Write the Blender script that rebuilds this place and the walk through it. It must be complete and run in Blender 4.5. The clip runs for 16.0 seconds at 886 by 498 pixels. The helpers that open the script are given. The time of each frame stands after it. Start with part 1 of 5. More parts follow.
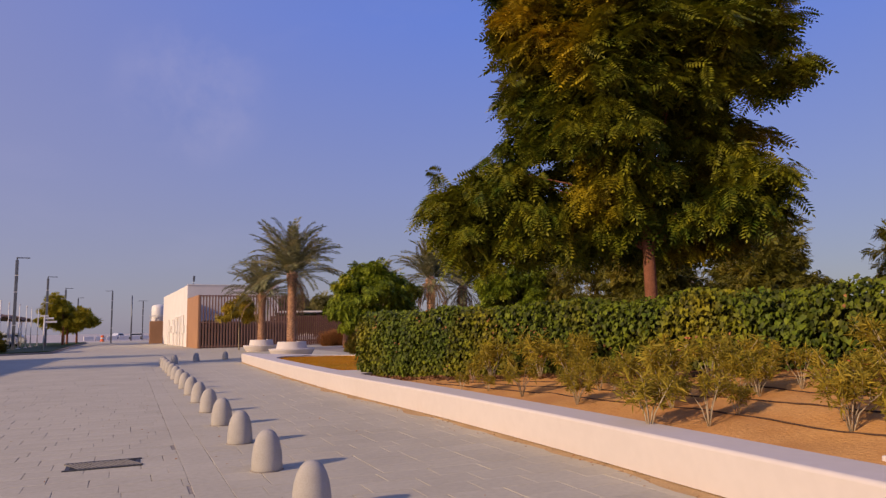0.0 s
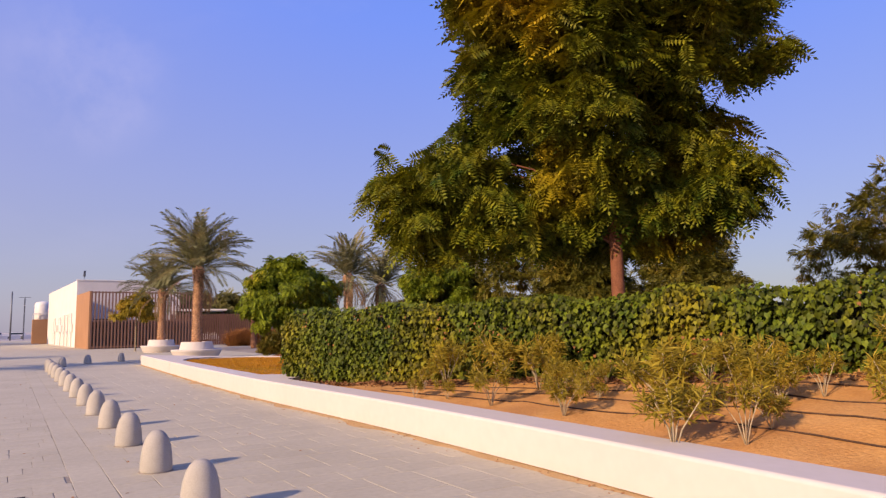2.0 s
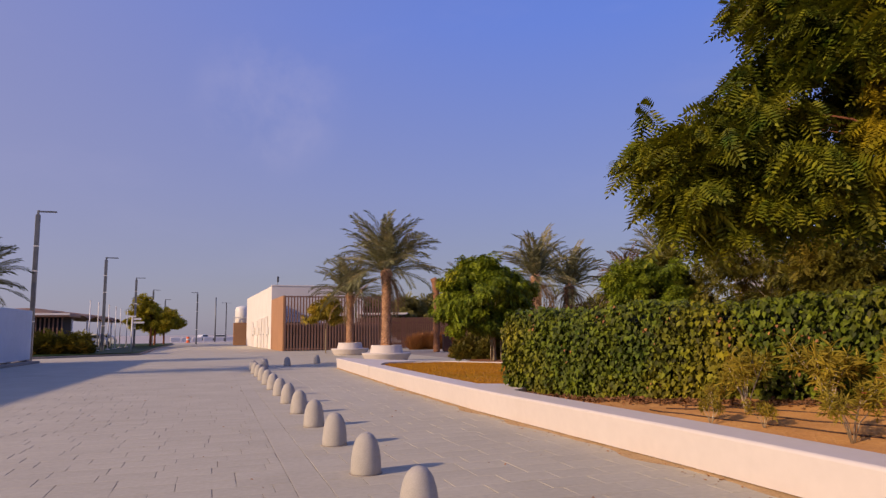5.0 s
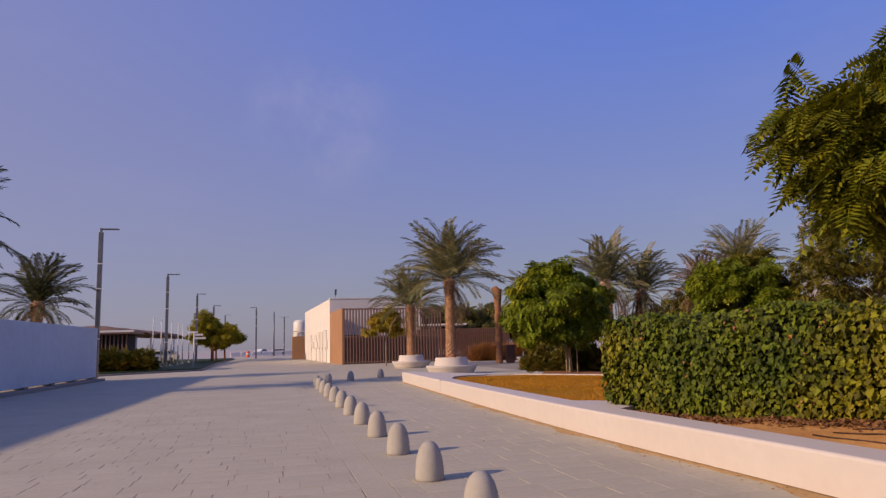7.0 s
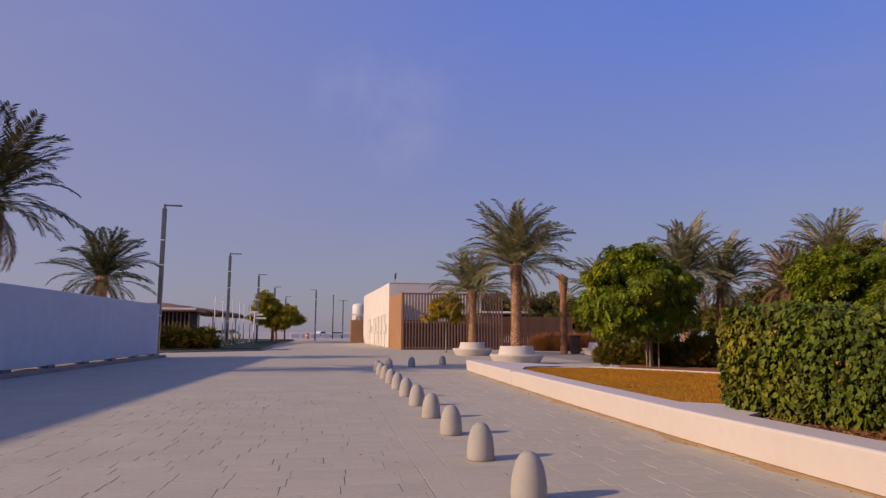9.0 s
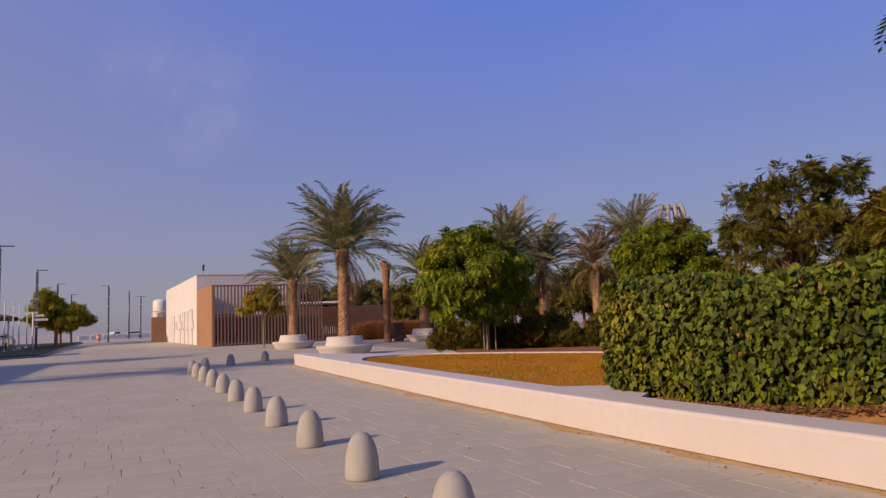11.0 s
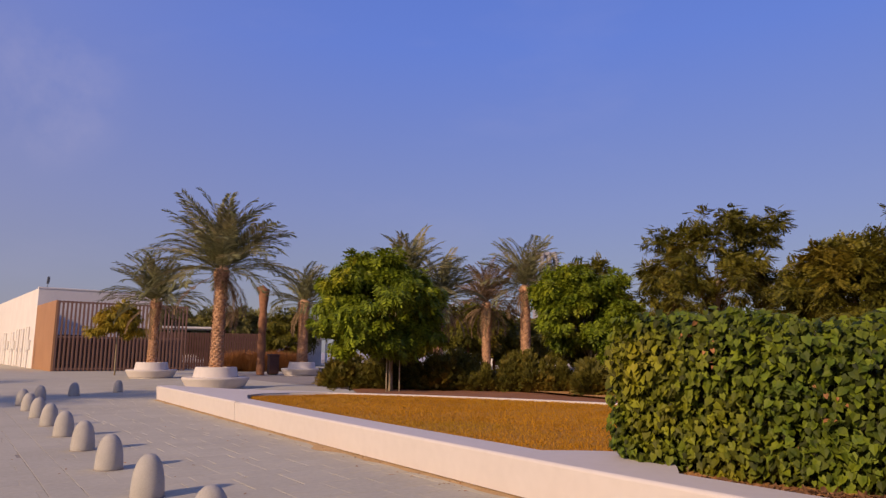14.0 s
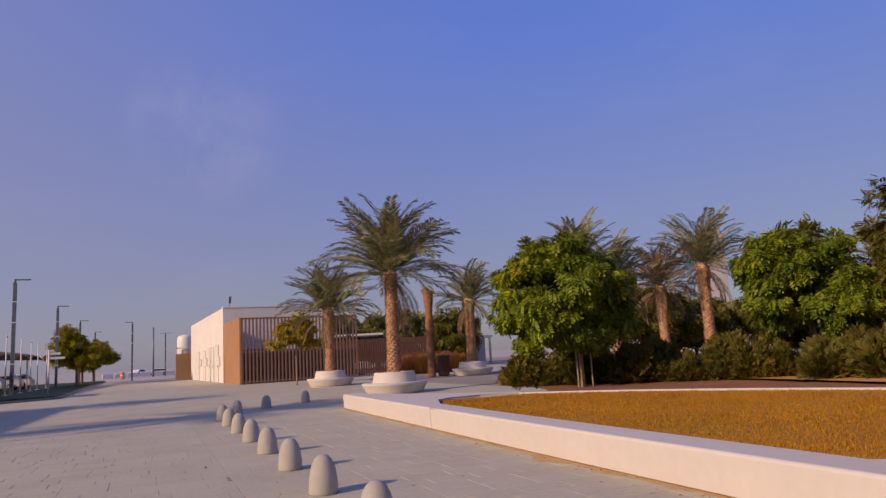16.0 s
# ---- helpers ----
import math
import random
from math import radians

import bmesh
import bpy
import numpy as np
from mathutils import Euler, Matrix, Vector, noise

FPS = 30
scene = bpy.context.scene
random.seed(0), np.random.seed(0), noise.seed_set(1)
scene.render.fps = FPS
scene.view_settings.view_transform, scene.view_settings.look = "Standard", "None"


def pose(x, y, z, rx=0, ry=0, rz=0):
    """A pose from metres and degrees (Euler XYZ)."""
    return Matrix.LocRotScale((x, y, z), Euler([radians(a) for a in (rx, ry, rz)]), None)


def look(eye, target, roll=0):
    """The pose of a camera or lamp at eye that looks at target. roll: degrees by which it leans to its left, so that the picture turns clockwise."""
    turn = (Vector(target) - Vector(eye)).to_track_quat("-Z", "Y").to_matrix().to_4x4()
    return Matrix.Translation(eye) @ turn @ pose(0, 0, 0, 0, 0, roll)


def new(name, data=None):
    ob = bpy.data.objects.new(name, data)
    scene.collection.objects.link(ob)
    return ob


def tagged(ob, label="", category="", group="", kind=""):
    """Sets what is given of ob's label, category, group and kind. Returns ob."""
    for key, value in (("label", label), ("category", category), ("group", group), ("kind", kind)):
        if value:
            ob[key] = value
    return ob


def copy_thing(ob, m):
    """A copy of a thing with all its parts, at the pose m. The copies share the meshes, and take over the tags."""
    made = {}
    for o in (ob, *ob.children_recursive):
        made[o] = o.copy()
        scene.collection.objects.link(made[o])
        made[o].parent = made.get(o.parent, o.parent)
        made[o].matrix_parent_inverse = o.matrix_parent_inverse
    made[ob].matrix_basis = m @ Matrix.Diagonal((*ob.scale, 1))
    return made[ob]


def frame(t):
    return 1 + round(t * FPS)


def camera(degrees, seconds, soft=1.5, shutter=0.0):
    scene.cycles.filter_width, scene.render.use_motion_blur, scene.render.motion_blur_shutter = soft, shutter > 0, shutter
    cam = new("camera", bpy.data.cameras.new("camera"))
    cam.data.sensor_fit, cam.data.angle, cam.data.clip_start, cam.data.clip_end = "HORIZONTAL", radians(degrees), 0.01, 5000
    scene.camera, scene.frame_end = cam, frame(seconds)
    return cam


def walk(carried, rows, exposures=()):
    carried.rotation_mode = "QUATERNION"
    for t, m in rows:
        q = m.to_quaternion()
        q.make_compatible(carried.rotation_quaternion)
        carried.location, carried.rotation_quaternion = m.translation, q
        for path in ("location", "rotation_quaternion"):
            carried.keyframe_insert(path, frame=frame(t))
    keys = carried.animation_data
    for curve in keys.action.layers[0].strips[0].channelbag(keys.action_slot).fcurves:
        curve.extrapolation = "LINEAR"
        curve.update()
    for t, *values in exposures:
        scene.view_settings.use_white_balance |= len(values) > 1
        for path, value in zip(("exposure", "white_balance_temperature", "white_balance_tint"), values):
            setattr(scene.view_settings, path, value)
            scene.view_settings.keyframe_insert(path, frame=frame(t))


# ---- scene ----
cam = camera(65.5, 16.0, soft=1.35)
PATH = [
    (0, (0.39, 0.345, 1.554), (1.002, 2.236, 1.781), -1.0),
    (0.5, (0.417, 0.778, 1.531), (1.245, 2.588, 1.726), -0.1),
    (1, (0.321, 1.132, 1.569), (1.501, 2.736, 1.756), -1.4),
    (1.5, (0.273, 1.484, 1.569), (1.298, 3.18, 1.836), 1.9),
    (2, (0.175, 2.089, 1.565), (1.036, 3.88, 1.786), -0.9),
    (2.5, (0.081, 2.542, 1.565), (0.691, 4.431, 1.805), -0.2),
    (3, (0.031, 3.004, 1.554), (0.471, 4.943, 1.764), 0.6),
    (3.5, (-0.069, 3.403, 1.556), (0.488, 5.314, 1.759), -1.1),
    (4, (-0.124, 3.91, 1.551), (0.281, 5.855, 1.783), 0.9),
    (4.5, (-0.243, 4.356, 1.546), (0.276, 6.275, 1.773), -0.6),
    (5, (-0.332, 4.77, 1.556), (0.079, 6.713, 1.796), -0.6),
    (7.5, (-0.746, 6.801, 1.593), (-0.545, 8.772, 1.869), -1.2),
    (8, (-0.778, 7.253, 1.561), (-0.691, 9.236, 1.805), 0.4),
    (10.5, (-1.32, 9.565, 1.549), (-1.088, 11.538, 1.784), -0.5),
    (11, (-1.406, 9.999, 1.532), (-0.775, 11.886, 1.733), -2.3),
    (11.5, (-1.407, 10.43, 1.553), (-0.686, 12.279, 1.801), -0.5),
    (12, (-1.443, 10.905, 1.544), (-0.476, 12.634, 1.821), -1.0),
    (12.5, (-1.452, 11.442, 1.545), (-0.441, 13.132, 1.893), -0.2),
    (13, (-1.464, 11.889, 1.533), (-0.385, 13.546, 1.835), 0.9),
    (13.5, (-1.499, 12.33, 1.533), (-0.347, 13.944, 1.795), -0.9),
    (14, (-1.497, 12.907, 1.537), (-0.535, 14.634, 1.837), 0.6),
    (14.5, (-1.576, 13.415, 1.528), (-0.618, 15.152, 1.782), -2.4),
    (15, (-1.586, 13.833, 1.524), (-0.876, 15.677, 1.834), -1.0),
    (15.5, (-1.623, 14.272, 1.52), (-0.995, 16.149, 1.804), -0.6),
    (16, (-1.687, 14.656, 1.555), (-1.115, 16.549, 1.852), -3.2),
]
walk(cam, [(t, look(eye, target, roll)) for t, eye, target, roll in PATH],
     [(0, 0.05), (0.5, 0.12), (1, 0.24), (1.5, 0.52), (2, 0.56), (2.5, 0.55), (3, 0.4), (3.5, 0.3), (4, 0.16), (5, 0.1), (7.5, -0.05), (10.5, -0.06), (13.5, 0.0), (16, -0.08)])
# ---- world, sun ----
SUN_DIR = Vector((-0.932, -0.362, 0.0)).normalized()
SUN_EL = radians(24)
world = bpy.data.worlds.new("sky")
scene.world = world
world.use_nodes = True
wt = world.node_tree
wt.nodes.clear()


def wnode(kind, **kw):
    n = wt.nodes.new(kind)
    for k, v in kw.items():
        n.inputs[k].default_value = v
    return n


sky = wnode("ShaderNodeTexSky")
sky.sky_type = "NISHITA"
sky.sun_disc = False
sky.sun_elevation = SUN_EL
sky.sun_rotation = math.atan2(SUN_DIR.x, SUN_DIR.y)
sky.air_density, sky.dust_density, sky.ozone_density = 1.0, 1.0, 4.0
# thin streaks of high cloud over the clear sky
wco = wnode("ShaderNodeTexCoord")
wmap = wnode("ShaderNodeMapping", Scale=(1.6, 1.6, 4.5))
wnoi = wnode("ShaderNodeTexNoise", Scale=2.3, Detail=5.0, Roughness=0.55)
wramp = wnode("ShaderNodeValToRGB")
wramp.color_ramp.elements[0].position, wramp.color_ramp.elements[1].position = 0.56, 0.86
wmixc = wnode("ShaderNodeMix")
wmixc.data_type = "RGBA"
wtint = wnode("ShaderNodeMix")
wtint.data_type, wtint.blend_type = "RGBA", "MULTIPLY"
wtint.inputs[0].default_value = 1.0
wtint.inputs[7].default_value = (1.0, 0.97, 1.0, 1)
wsat = wnode("ShaderNodeHueSaturation", Saturation=1.0)
wmul = wnode("ShaderNodeMath")
wmul.operation = "MULTIPLY"
wmul.inputs[1].default_value = 0.10
wcloud = wnode("ShaderNodeMix")
wcloud.data_type, wcloud.blend_type = "RGBA", "MIX"
wcloud.inputs[7].default_value = (3.6, 3.3, 4.7, 1)
wbg = wnode("ShaderNodeBackground", Strength=0.13)
wout = wnode("ShaderNodeOutputWorld")
L = wt.links.new
L(wco.outputs["Generated"], wmap.inputs["Vector"])
L(wmap.outputs["Vector"], wnoi.inputs["Vector"])
L(wnoi.outputs["Fac"], wramp.inputs["Fac"])
L(wramp.outputs["Color"], wmul.inputs[0])
# dust haze: the clear sky fades from deep blue into lavender towards the horizon
wsep = wnode("ShaderNodeSeparateXYZ")
whaze = wnode("ShaderNodeValToRGB")
el = whaze.color_ramp.elements
el[0].position, el[0].color = 0.0, (2.12, 1.90, 2.10, 1)
el[1].position, el[1].color = 1.0, (0.55, 1.10, 3.9, 1)
for at_, c in ((0.06, (2.02, 1.88, 2.36, 1)), (0.20, (1.68, 1.86, 3.75, 1)), (0.42, (1.02, 1.68, 5.3, 1)), (0.62, (0.74, 1.42, 5.2, 1))):
    e_ = el.new(at_)
    e_.color = c
whmix = wnode("ShaderNodeMix")
whmix.data_type = "RGBA"
whmix.inputs[0].default_value = 0.78
wside = wnode("ShaderNodeMapRange", **{"From Min": 0.45, "From Max": -0.75, "To Min": 0.0, "To Max": 0.75})
wside.interpolation_type = "SMOOTHSTEP"
wglow = wnode("ShaderNodeMix")
wglow.data_type = "RGBA"
wglow.inputs[7].default_value = (2.48, 2.28, 3.45, 1)
L(wco.outputs["Generated"], wsep.inputs["Vector"])
L(wsep.outputs["X"], wside.inputs["Value"])
L(whaze.outputs["Color"], wglow.inputs[6])
L(wside.outputs["Result"], wglow.inputs[0])
L(wsep.outputs["Z"], whaze.inputs["Fac"])
L(sky.outputs["Color"], whmix.inputs[6])
L(wglow.outputs[2], whmix.inputs[7])
L(whmix.outputs[2], wtint.inputs[6])
L(wtint.outputs[2], wsat.inputs["Color"])
L(wsat.outputs["Color"], wcloud.inputs[6])
# one soft wisp of cloud over the far end of the street
wdot = wnode("ShaderNodeVectorMath")
wdot.operation = "DOT_PRODUCT"
wdot.inputs[1].default_value = (-0.040, 0.946, 0.318)
wwisp = wnode("ShaderNodeMapRange", **{"From Min": 0.991, "From Max": 0.9997})
wwisp.interpolation_type = "SMOOTHERSTEP"
wwn = wnode("ShaderNodeMath")
wwn.operation = "MULTIPLY"
wwa = wnode("ShaderNodeMath")
wwa.operation = "MULTIPLY_ADD"
wwa.inputs[1].default_value = 0.40
L(wco.outputs["Generated"], wdot.inputs[0])
L(wdot.outputs["Value"], wwisp.inputs["Value"])
L(wwisp.outputs["Result"], wwn.inputs[0])
wstr = wnode("ShaderNodeMapping")
wstr.inputs["Rotation"].default_value = (0, radians(35), 0)
wstr.inputs["Scale"].default_value = (3.4, 3.4, 3.0)
wfine = wnode("ShaderNodeTexNoise", Scale=1.6, Detail=6.0, Roughness=0.6)
wfr = wnode("ShaderNodeMapRange", **{"From Min": 0.40, "From Max": 0.68})
L(wco.outputs["Generated"], wstr.inputs["Vector"])
L(wstr.outputs["Vector"], wfine.inputs["Vector"])
L(wfine.outputs["Fac"], wfr.inputs["Value"])
L(wfr.outputs["Result"], wwn.inputs[1])
L(wwn.outputs[0], wwa.inputs[0])
L(wmul.outputs[0], wwa.inputs[2])
L(wwa.outputs[0], wcloud.inputs[0])
L(wcloud.outputs[2], wbg.inputs["Color"])
L(wbg.outputs["Background"], wout.inputs["Surface"])

sun = new("sun", bpy.data.lights.new("sun", "SUN"))
sun.data.energy, sun.data.angle, sun.data.color = 4.1, radians(1.6), (1.0, 0.73, 0.50)
sun_from = Vector((SUN_DIR.x * math.cos(SUN_EL), SUN_DIR.y * math.cos(SUN_EL), math.sin(SUN_EL)))
sun.matrix_world = look(sun_from * 60, (0, 0, 0))


# ---- materials ----
def surface(name, dark, light, rough=0.8, scale=3.0, fine=40.0, bump=0.2, bump_scale=60.0, island=0.0, metal=0.0, per_object=0.0, third=None, spec=0.4):
    """A mottled surface: two colours mixed by a broad and a fine noise, with fine relief."""
    m = bpy.data.materials.new(name)
    m.use_nodes = True
    t = m.node_tree
    n, k = t.nodes, t.links.new
    p = n["Principled BSDF"]
    p.inputs["Roughness"].default_value, p.inputs["Metallic"].default_value = rough, metal
    p.inputs["Specular IOR Level"].default_value = spec
    co = n.new("ShaderNodeTexCoord")
    a, b = n.new("ShaderNodeTexNoise"), n.new("ShaderNodeTexNoise")
    a.inputs["Scale"].default_value, a.inputs["Detail"].default_value = scale, 6
    b.inputs["Scale"].default_value, b.inputs["Detail"].default_value = fine, 4
    k(co.outputs["Object"], a.inputs["Vector"]), k(co.outputs["Object"], b.inputs["Vector"])
    add = n.new("ShaderNodeMath")
    add.operation = "ADD"
    k(a.outputs["Fac"], add.inputs[0]), k(b.outputs["Fac"], add.inputs[1])
    r = n.new("ShaderNodeMapRange")
    r.inputs["From Min"].default_value, r.inputs["From Max"].default_value = 0.72, 1.28
    k(add.outputs[0], r.inputs["Value"])
    mix = n.new("ShaderNodeMix")
    mix.data_type = "RGBA"
    mix.inputs[6].default_value, mix.inputs[7].default_value = (*dark, 1), (*light, 1)
    k(r.outputs["Result"], mix.inputs[0])
    last = mix.outputs[2]
    if third:
        c = n.new("ShaderNodeTexNoise")
        c.inputs["Scale"].default_value, c.inputs["Detail"].default_value = scale * 0.45, 3
        k(co.outputs["Object"], c.inputs["Vector"])
        cr = n.new("ShaderNodeMapRange")
        cr.inputs["From Min"].default_value, cr.inputs["From Max"].default_value = 0.5, 0.72
        k(c.outputs["Fac"], cr.inputs["Value"])
        m3 = n.new("ShaderNodeMix")
        m3.data_type = "RGBA"
        m3.inputs[7].default_value = (*third, 1)
        k(cr.outputs["Result"], m3.inputs[0]), k(last, m3.inputs[6])
        last = m3.outputs[2]
    if island or per_object:
        src = n.new("ShaderNodeNewGeometry").outputs["Random Per Island"] if island else n.new("ShaderNodeObjectInfo").outputs["Random"]
        amount = island or per_object
        mr = n.new("ShaderNodeMapRange")
        mr.inputs["To Min"].default_value, mr.inputs["To Max"].default_value = 1 - amount, 1 + amount
        k(src, mr.inputs["Value"])
        hs = n.new("ShaderNodeHueSaturation")
        k(mr.outputs["Result"], hs.inputs["Value"]), k(last, hs.inputs["Color"])
        last = hs.outputs["Color"]
    k(last, p.inputs["Base Color"])
    if bump:
        d = n.new("ShaderNodeTexNoise")
        d.inputs["Scale"].default_value, d.inputs["Detail"].default_value = bump_scale, 5
        k(co.outputs["Object"], d.inputs["Vector"])
        bp = n.new("ShaderNodeBump")
        bp.inputs["Strength"].default_value, bp.inputs["Distance"].default_value = bump, 0.02
        k(d.outputs["Fac"], bp.inputs["Height"]), k(bp.outputs["Normal"], p.inputs["Normal"])
    return m


def leafy(name, dark, light, yellow, scale=1.2, through_light=0.35, spread=0.35):
    """Leaves: green that drifts in broad patches to yellow, each leaf a little different, with light passing through."""
    m = surface(name, dark, light, rough=0.62, scale=scale, fine=scale * 9, bump=0.0, island=spread, third=yellow, spec=0.25)
    t = m.node_tree
    n, k = t.nodes, t.links.new
    p = n["Principled BSDF"]
    col = p.inputs["Base Color"].links[0].from_socket
    tr = n.new("ShaderNodeBsdfTranslucent")
    mx = n.new("ShaderNodeMixShader")
    mx.inputs[0].default_value = through_light
    k(col, tr.inputs["Color"])
    k(p.outputs[0], mx.inputs[1]), k(tr.outputs[0], mx.inputs[2])
    k(mx.outputs[0], n["Material Output"].inputs["Surface"])
    return m


M_PAVER = surface("paver", (0.428, 0.38, 0.28), (0.51, 0.458, 0.343), 0.85, 0.7, 14, 0.12, 90, island=0.035)
M_PAVER_ONE = surface("paver_single", (0.428, 0.38, 0.28), (0.51, 0.458, 0.343), 0.85, 0.7, 14, 0.12, 90, per_object=0.035)
M_JOINT = surface("sand_joint", (0.25, 0.21, 0.165), (0.34, 0.29, 0.235), 0.95, 0.4, 12, 0.2, 40)
M_GROUND = surface("far_ground", (0.40, 0.36, 0.33), (0.48, 0.43, 0.40), 0.95, 0.05, 0.8, 0.1, 20)
M_WHITE = surface("white_cast_stone", (0.585, 0.52, 0.468), (0.625, 0.557, 0.503), 0.8, 0.5, 7, 0.03, 120)
M_BOLLARD = surface("cast_concrete", (0.36, 0.33, 0.28), (0.45, 0.41, 0.36), 0.85, 4, 90, 0.25, 160)
M_SOIL = surface("sandy_soil", (0.47, 0.215, 0.055), (0.63, 0.335, 0.105), 0.95, 1.6, 30, 0.9, 22, third=(0.38, 0.16, 0.045))
M_BARK = surface("neem_bark", (0.13, 0.045, 0.02), (0.26, 0.10, 0.05), 0.9, 6, 40, 0.8, 30)
M_PALE_BARK = surface("pale_bark", (0.20, 0.155, 0.09), (0.36, 0.28, 0.17), 0.9, 6, 40, 0.6, 40)
M_PALM_BARK = surface("palm_bark", (0.29, 0.145, 0.075), (0.54, 0.32, 0.18), 0.92, 5, 30, 0.6, 40, island=0.25)
M_NEEM = leafy("neem_leaf", (0.040, 0.075, 0.004), (0.22, 0.195, 0.006), (0.54, 0.32, 0.008), 0.6, 0.14, 0.45)
M_HEDGE = leafy("hedge_leaf", (0.037, 0.064, 0.004), (0.130, 0.150, 0.006), (0.23, 0.175, 0.007), 1.1, 0.15, 0.7)
M_HEDGE_DRY = surface("dry_leaf", (0.21, 0.085, 0.025), (0.37, 0.17, 0.055), 0.8, 5, 30, 0.1, 40, island=0.3)
# near-black that paints the hedge's inner shade
M_SHADE_CORE = surface("hedge_shade", (0.012, 0.014, 0.005), (0.03, 0.03, 0.01), 0.95, 4, 20, 0.8, 15)
M_ROUND = leafy("round_tree_leaf", (0.070, 0.115, 0.006), (0.25, 0.285, 0.012), (0.46, 0.37, 0.012), 0.8, 0.22, 0.45)
M_DARKTREE = leafy("dark_tree_leaf", (0.075, 0.078, 0.009), (0.18, 0.15, 0.014), (0.27, 0.155, 0.012), 0.5, 0.18, 0.40)
M_FROND = leafy("palm_frond", (0.15, 0.155, 0.065), (0.29, 0.265, 0.115), (0.36, 0.24, 0.09), 0.7, 0.25, 0.3)
# darker copy of the frond colour, painting backlit palms
M_FROND_SHADED = leafy("shaded_palm_frond", (0.045, 0.052, 0.018), (0.095, 0.095, 0.035), (0.13, 0.10, 0.035), 0.7, 0.2, 0.3)
M_OLIVE = leafy("olive_tree_leaf", (0.16, 0.15, 0.045), (0.28, 0.245, 0.07), (0.33, 0.24, 0.06), 0.5, 0.35, 0.3)
M_FROND_DRY = leafy("dry_palm_frond", (0.16, 0.10, 0.05), (0.28, 0.19, 0.10), (0.24, 0.13, 0.06), 0.7, 0.15, 0.3)
M_OLEANDER = leafy("oleander_leaf", (0.23, 0.185, 0.018), (0.40, 0.30, 0.03), (0.52, 0.33, 0.03), 2.0, 0.3, 0.35)
M_YELLOWLEAF = leafy("variegated_leaf", (0.42, 0.36, 0.03), (0.62, 0.54, 0.12), (0.40, 0.34, 0.04), 3.0, 0.3, 0.3)
M_STEM = surface("pale_stem", (0.32, 0.25, 0.15), (0.52, 0.43, 0.29), 0.85, 12, 60, 0.3, 60)
# red-brown soil with the shrubs' shade put into its colour
M_BEDSOIL_SHADED = surface("shaded_red_brown_soil", (0.22, 0.085, 0.032), (0.33, 0.14, 0.055), 0.95, 1.6, 30, 0.9, 22)
M_SHRUB = leafy("olive_shrub", (0.085, 0.08, 0.013), (0.18, 0.15, 0.02), (0.27, 0.17, 0.025), 1.5, 0.25, 0.4)
M_REDGRASS = leafy("russet_grass", (0.24, 0.10, 0.03), (0.36, 0.155, 0.05), (0.29, 0.14, 0.04), 0.8, 0.2, 0.35)
M_STREET = leafy("street_tree_leaf", (0.22, 0.20, 0.012), (0.42, 0.35, 0.02), (0.55, 0.38, 0.02), 0.5, 0.5, 0.35)
M_STUMP = surface("dead_palm_bark", (0.17, 0.075, 0.035), (0.32, 0.15, 0.075), 0.95, 4, 26, 0.9, 30)
M_LAWN = leafy("dry_lawn", (0.38, 0.175, 0.008), (0.50, 0.24, 0.012), (0.34, 0.20, 0.010), 0.55, 0.25, 0.15)
M_LAWN_BASE = surface("lawn_thatch", (0.38, 0.165, 0.006), (0.46, 0.215, 0.010), 0.95, 0.7, 25, 0.8, 45)
M_GREENLAWN = leafy("green_lawn", (0.035, 0.075, 0.012), (0.07, 0.12, 0.02), (0.09, 0.11, 0.02), 0.3, 0.2, 0.35)
M_RENDER = surface("white_render", (0.66, 0.60, 0.54), (0.76, 0.70, 0.63), 0.85, 0.5, 14, 0.15, 40)
M_HOARD = surface("grey_white_paint", (0.56, 0.58, 0.58), (0.62, 0.64, 0.64), 0.8, 0.25, 2, 0.03, 30)
M_BROWN = surface("brown_cladding", (0.34, 0.17, 0.075), (0.41, 0.215, 0.10), 0.6, 0.6, 12, 0.08, 40)
M_SLAT = surface("brown_slat", (0.19, 0.10, 0.065), (0.26, 0.145, 0.095), 0.6, 0.8, 12, 0.1, 40)
M_DARKBROWN = surface("dark_brown_fence", (0.075, 0.032, 0.022), (0.12, 0.055, 0.036), 0.6, 0.8, 12, 0.1, 40)
M_GREYMETAL = surface("grey_steel", (0.13, 0.135, 0.14), (0.20, 0.205, 0.21), 0.45, 2, 20, 0.05, 40, metal=0.6)
M_IRON = surface("cast_iron", (0.05, 0.048, 0.045), (0.10, 0.095, 0.09), 0.6, 6, 40, 0.3, 60, metal=0.5)
# near-black colour standing in for shade in openings
M_PAINTED_SHADE = surface("painted_shade", (0.012, 0.011, 0.010), (0.025, 0.022, 0.02), 0.9, 2, 10, 0, 10)
M_FABRIC = surface("brown_shade_cloth", (0.20, 0.12, 0.075), (0.28, 0.17, 0.11), 0.9, 0.3, 8, 0.1, 30)
M_CARPAINT = surface("navy_car_paint", (0.02, 0.025, 0.06), (0.03, 0.035, 0.08), 0.3, 1, 10, 0, 10)
M_WHITECAR = surface("white_car_paint", (0.6, 0.6, 0.6), (0.7, 0.7, 0.7), 0.3, 1, 10, 0, 10)
M_RUBBER = surface("black_rubber", (0.015, 0.015, 0.015), (0.03, 0.03, 0.03), 0.8, 6, 30, 0.1, 30)
M_ORANGE = surface("orange_plastic", (0.70, 0.12, 0.03), (0.80, 0.18, 0.05), 0.5, 4, 20, 0.05, 40)
